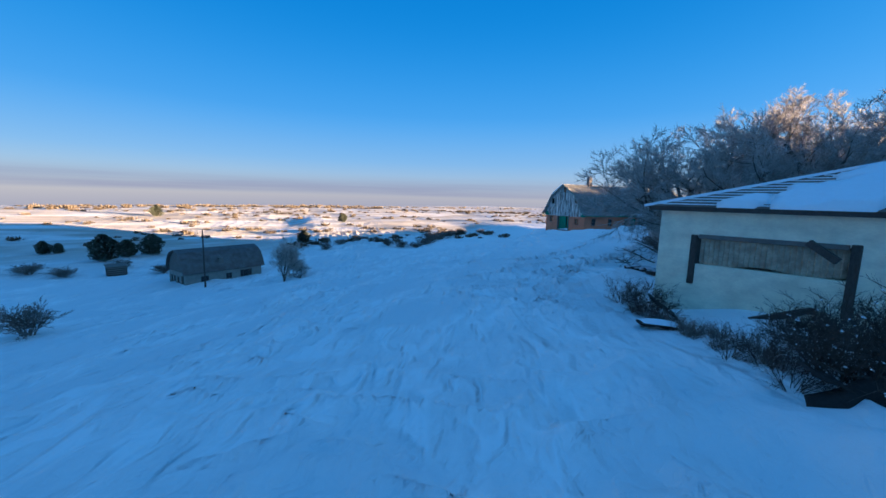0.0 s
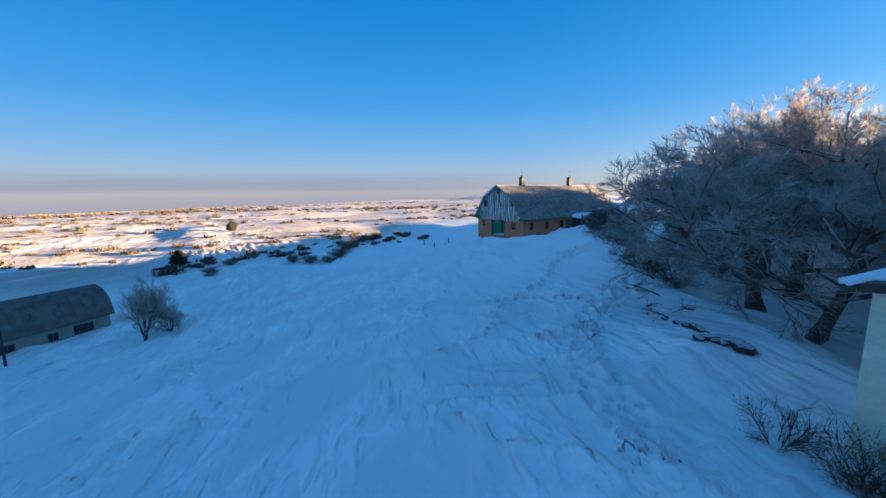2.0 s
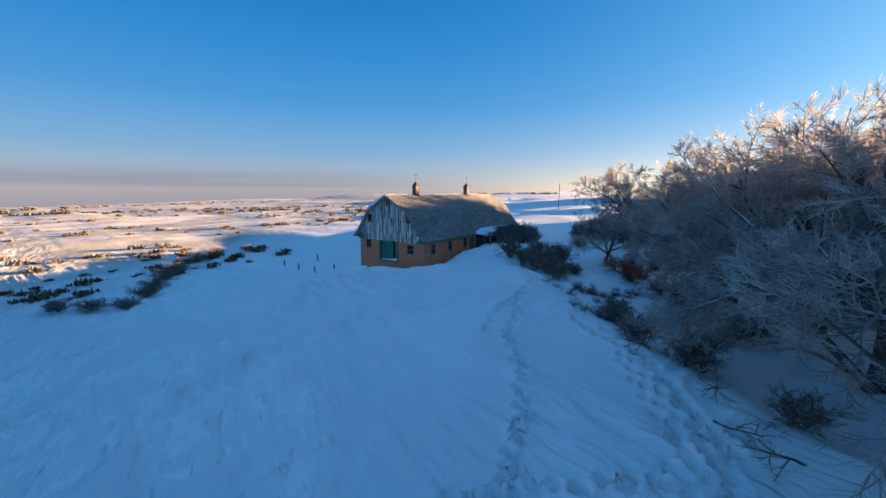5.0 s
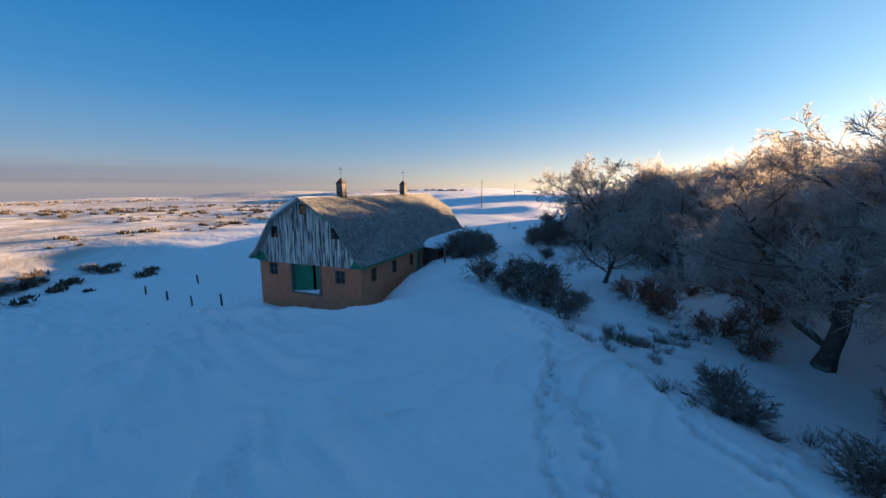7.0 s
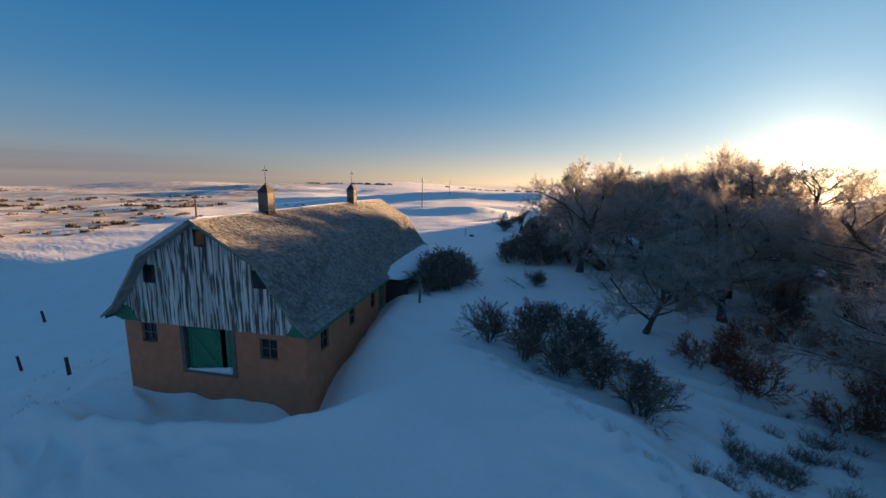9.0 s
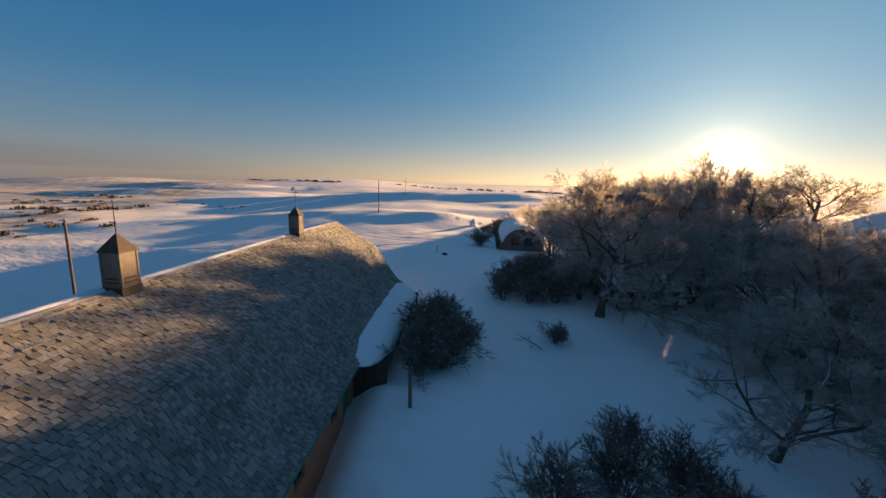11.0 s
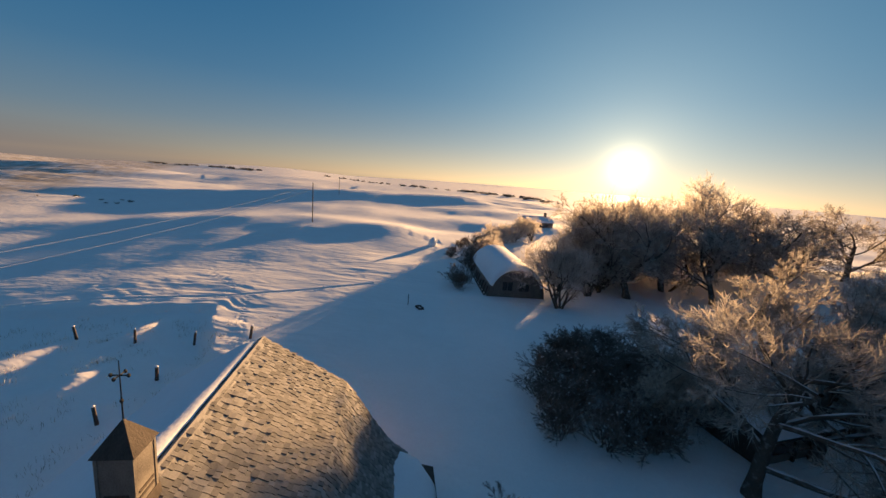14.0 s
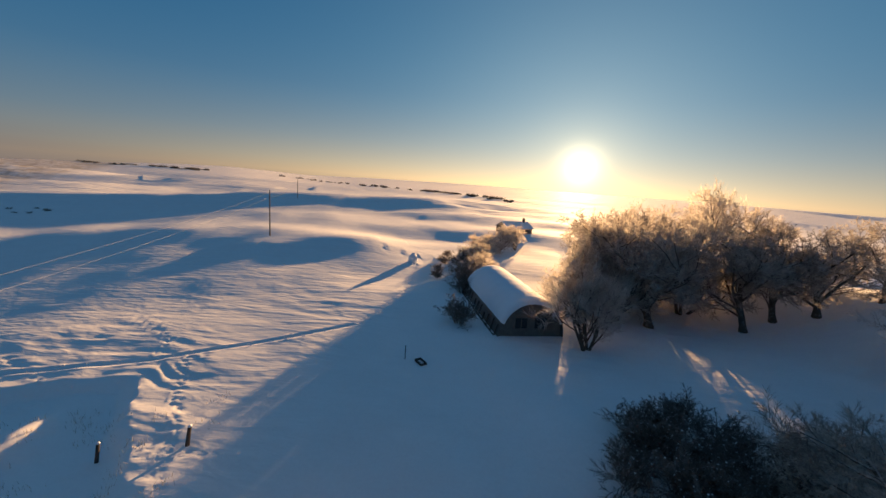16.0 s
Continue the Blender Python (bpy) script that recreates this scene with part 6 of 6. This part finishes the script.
def build_far_thickets():
    """Lines of brush and trees on the far plateaus."""
    rg = random.Random(15)
    vs, fs = [], []
    for th0, th1, r0, r1, n, size in ((55, 84, 560, 420, 90, 2.6), (84, 112, 400, 300, 60, 2.2), (18, 30, 900, 1300, 60, 6), (-22, -8, 420, 600, 50, 4), (-8, 10, 700, 1100, 40, 5), (44, 52, 250, 270, 36, 1.6), (30, 38, 190, 230, 7, 1.3)):
        for k in range(n):
            t = rg.random()
            th, r = radians(th0 + (th1 - th0) * t), (r0 + (r1 - r0) * t) * rg.uniform(0.94, 1.06)
            x, y = r * math.cos(th), r * math.sin(th)
            z, s = gz(x, y), size * rg.uniform(0.4, 1.0)
            for i in range(40):
                q, e = rg.uniform(0, 6.28), rg.uniform(0.1, 1.5)
                o = Vector((math.cos(q) * math.cos(e), math.sin(q) * math.cos(e), math.sin(e)))
                p = Vector((x, y, z)) + Vector((rg.gauss(0, 0.5), rg.gauss(0, 0.5), rg.random() * 0.5)) * s
                w = o.orthogonal().normalized() * s * 0.16
                m = len(vs)
                vs.extend([tuple(p - w), tuple(p + w), tuple(p + o * s * 0.6)])
                fs.append((m, m + 1, m + 2))
    tagged(raw("far_thickets", vs, fs, SAGE), "distant dark lines of brush on snowy plateaus", "shrubs", kind="stuff")


build_far_thickets()


# ---- shingles ----
def build_shingles():
    rg = random.Random(8)
    shapes = []
    for k in range(4):
        w, t = 0.13 + 0.03 * k, 0.02 + 0.005 * k
        shapes.append((w, t))
    vs, fs = [], []
    near = 0
    meshes = {}

    def slab(w, l, t, lift):
        return [(-w / 2, 0, 0), (w / 2, 0, 0), (w / 2, l, 0), (-w / 2, l, 0), (-w / 2, 0, t + lift), (w / 2, 0, t + lift), (w / 2, l, t * 0.6), (-w / 2, l, t * 0.6)]

    faces = [(4, 5, 6, 7), (0, 1, 5, 4), (1, 2, 6, 5), (3, 0, 4, 7)]
    for side in (1, -1):
        pts = [Vector((0, 5 + side * (y - 5), z)) for y, z in ROOF_R]
        for seg, (top, low) in enumerate(zip(pts, pts[1:])):
            up = (top - low)
            length = up.length
            up.normalize()
            rows = max(1, round(length / 0.145))
            along = Vector((1, 0, 0)) if side == 1 else Vector((-1, 0, 0))
            nrm = along.cross(up)
            if side == -1 and seg > 0:
                continue
            for r in range(rows):
                x = -0.15 if r % 2 else -0.29
                end = 23.85 if side == 1 else 23.2
                while x < end:
                    w, t = rg.choice(shapes)
                    lo, hi = max(-0.15, x), min(end, x + w - rg.uniform(0.012, 0.03))
                    x += w
                    if hi - lo < 0.05:
                        continue
                    lift = rg.choice((0, 0, 0, 0.006, 0.006, 0.012, 0.018, 0.032))
                    p = low + up * (length * r / rows - 0.01) + Vector(((lo + hi) / 2, 0, 0)) + nrm * 0.004
                    m = Matrix((along, up, nrm)).transposed()
                    vv = slab(hi - lo, length / rows + 0.03, t, lift)
                    if side == 1 and seg == 0 and 15 < x < 21.5 and near < 300 and hi - lo > 0.15:
                        key = (round(hi - lo, 2), t, lift)
                        if key not in meshes:
                            me = bpy.data.meshes.new("shingle")
                            me.from_pydata(slab(key[0], length / rows + 0.03, t, lift), [], faces)
                            me.materials.append(SHINGLE)
                            meshes[key] = me
                        ob = new("shingle", meshes[key])
                        ob.parent = barn
                        ob.matrix_basis = Matrix.Translation(p) @ m.to_4x4()
                        near += 1
                        continue
                    n = len(vs)
                    for v in vv:
                        vs.append(tuple(p + m @ Vector(v)))
                    fs.extend(tuple(n + i for i in f) for f in faces)
    tagged(raw("roof_shingles", vs, fs, SHINGLE, barn), kind="stuff")


build_shingles()
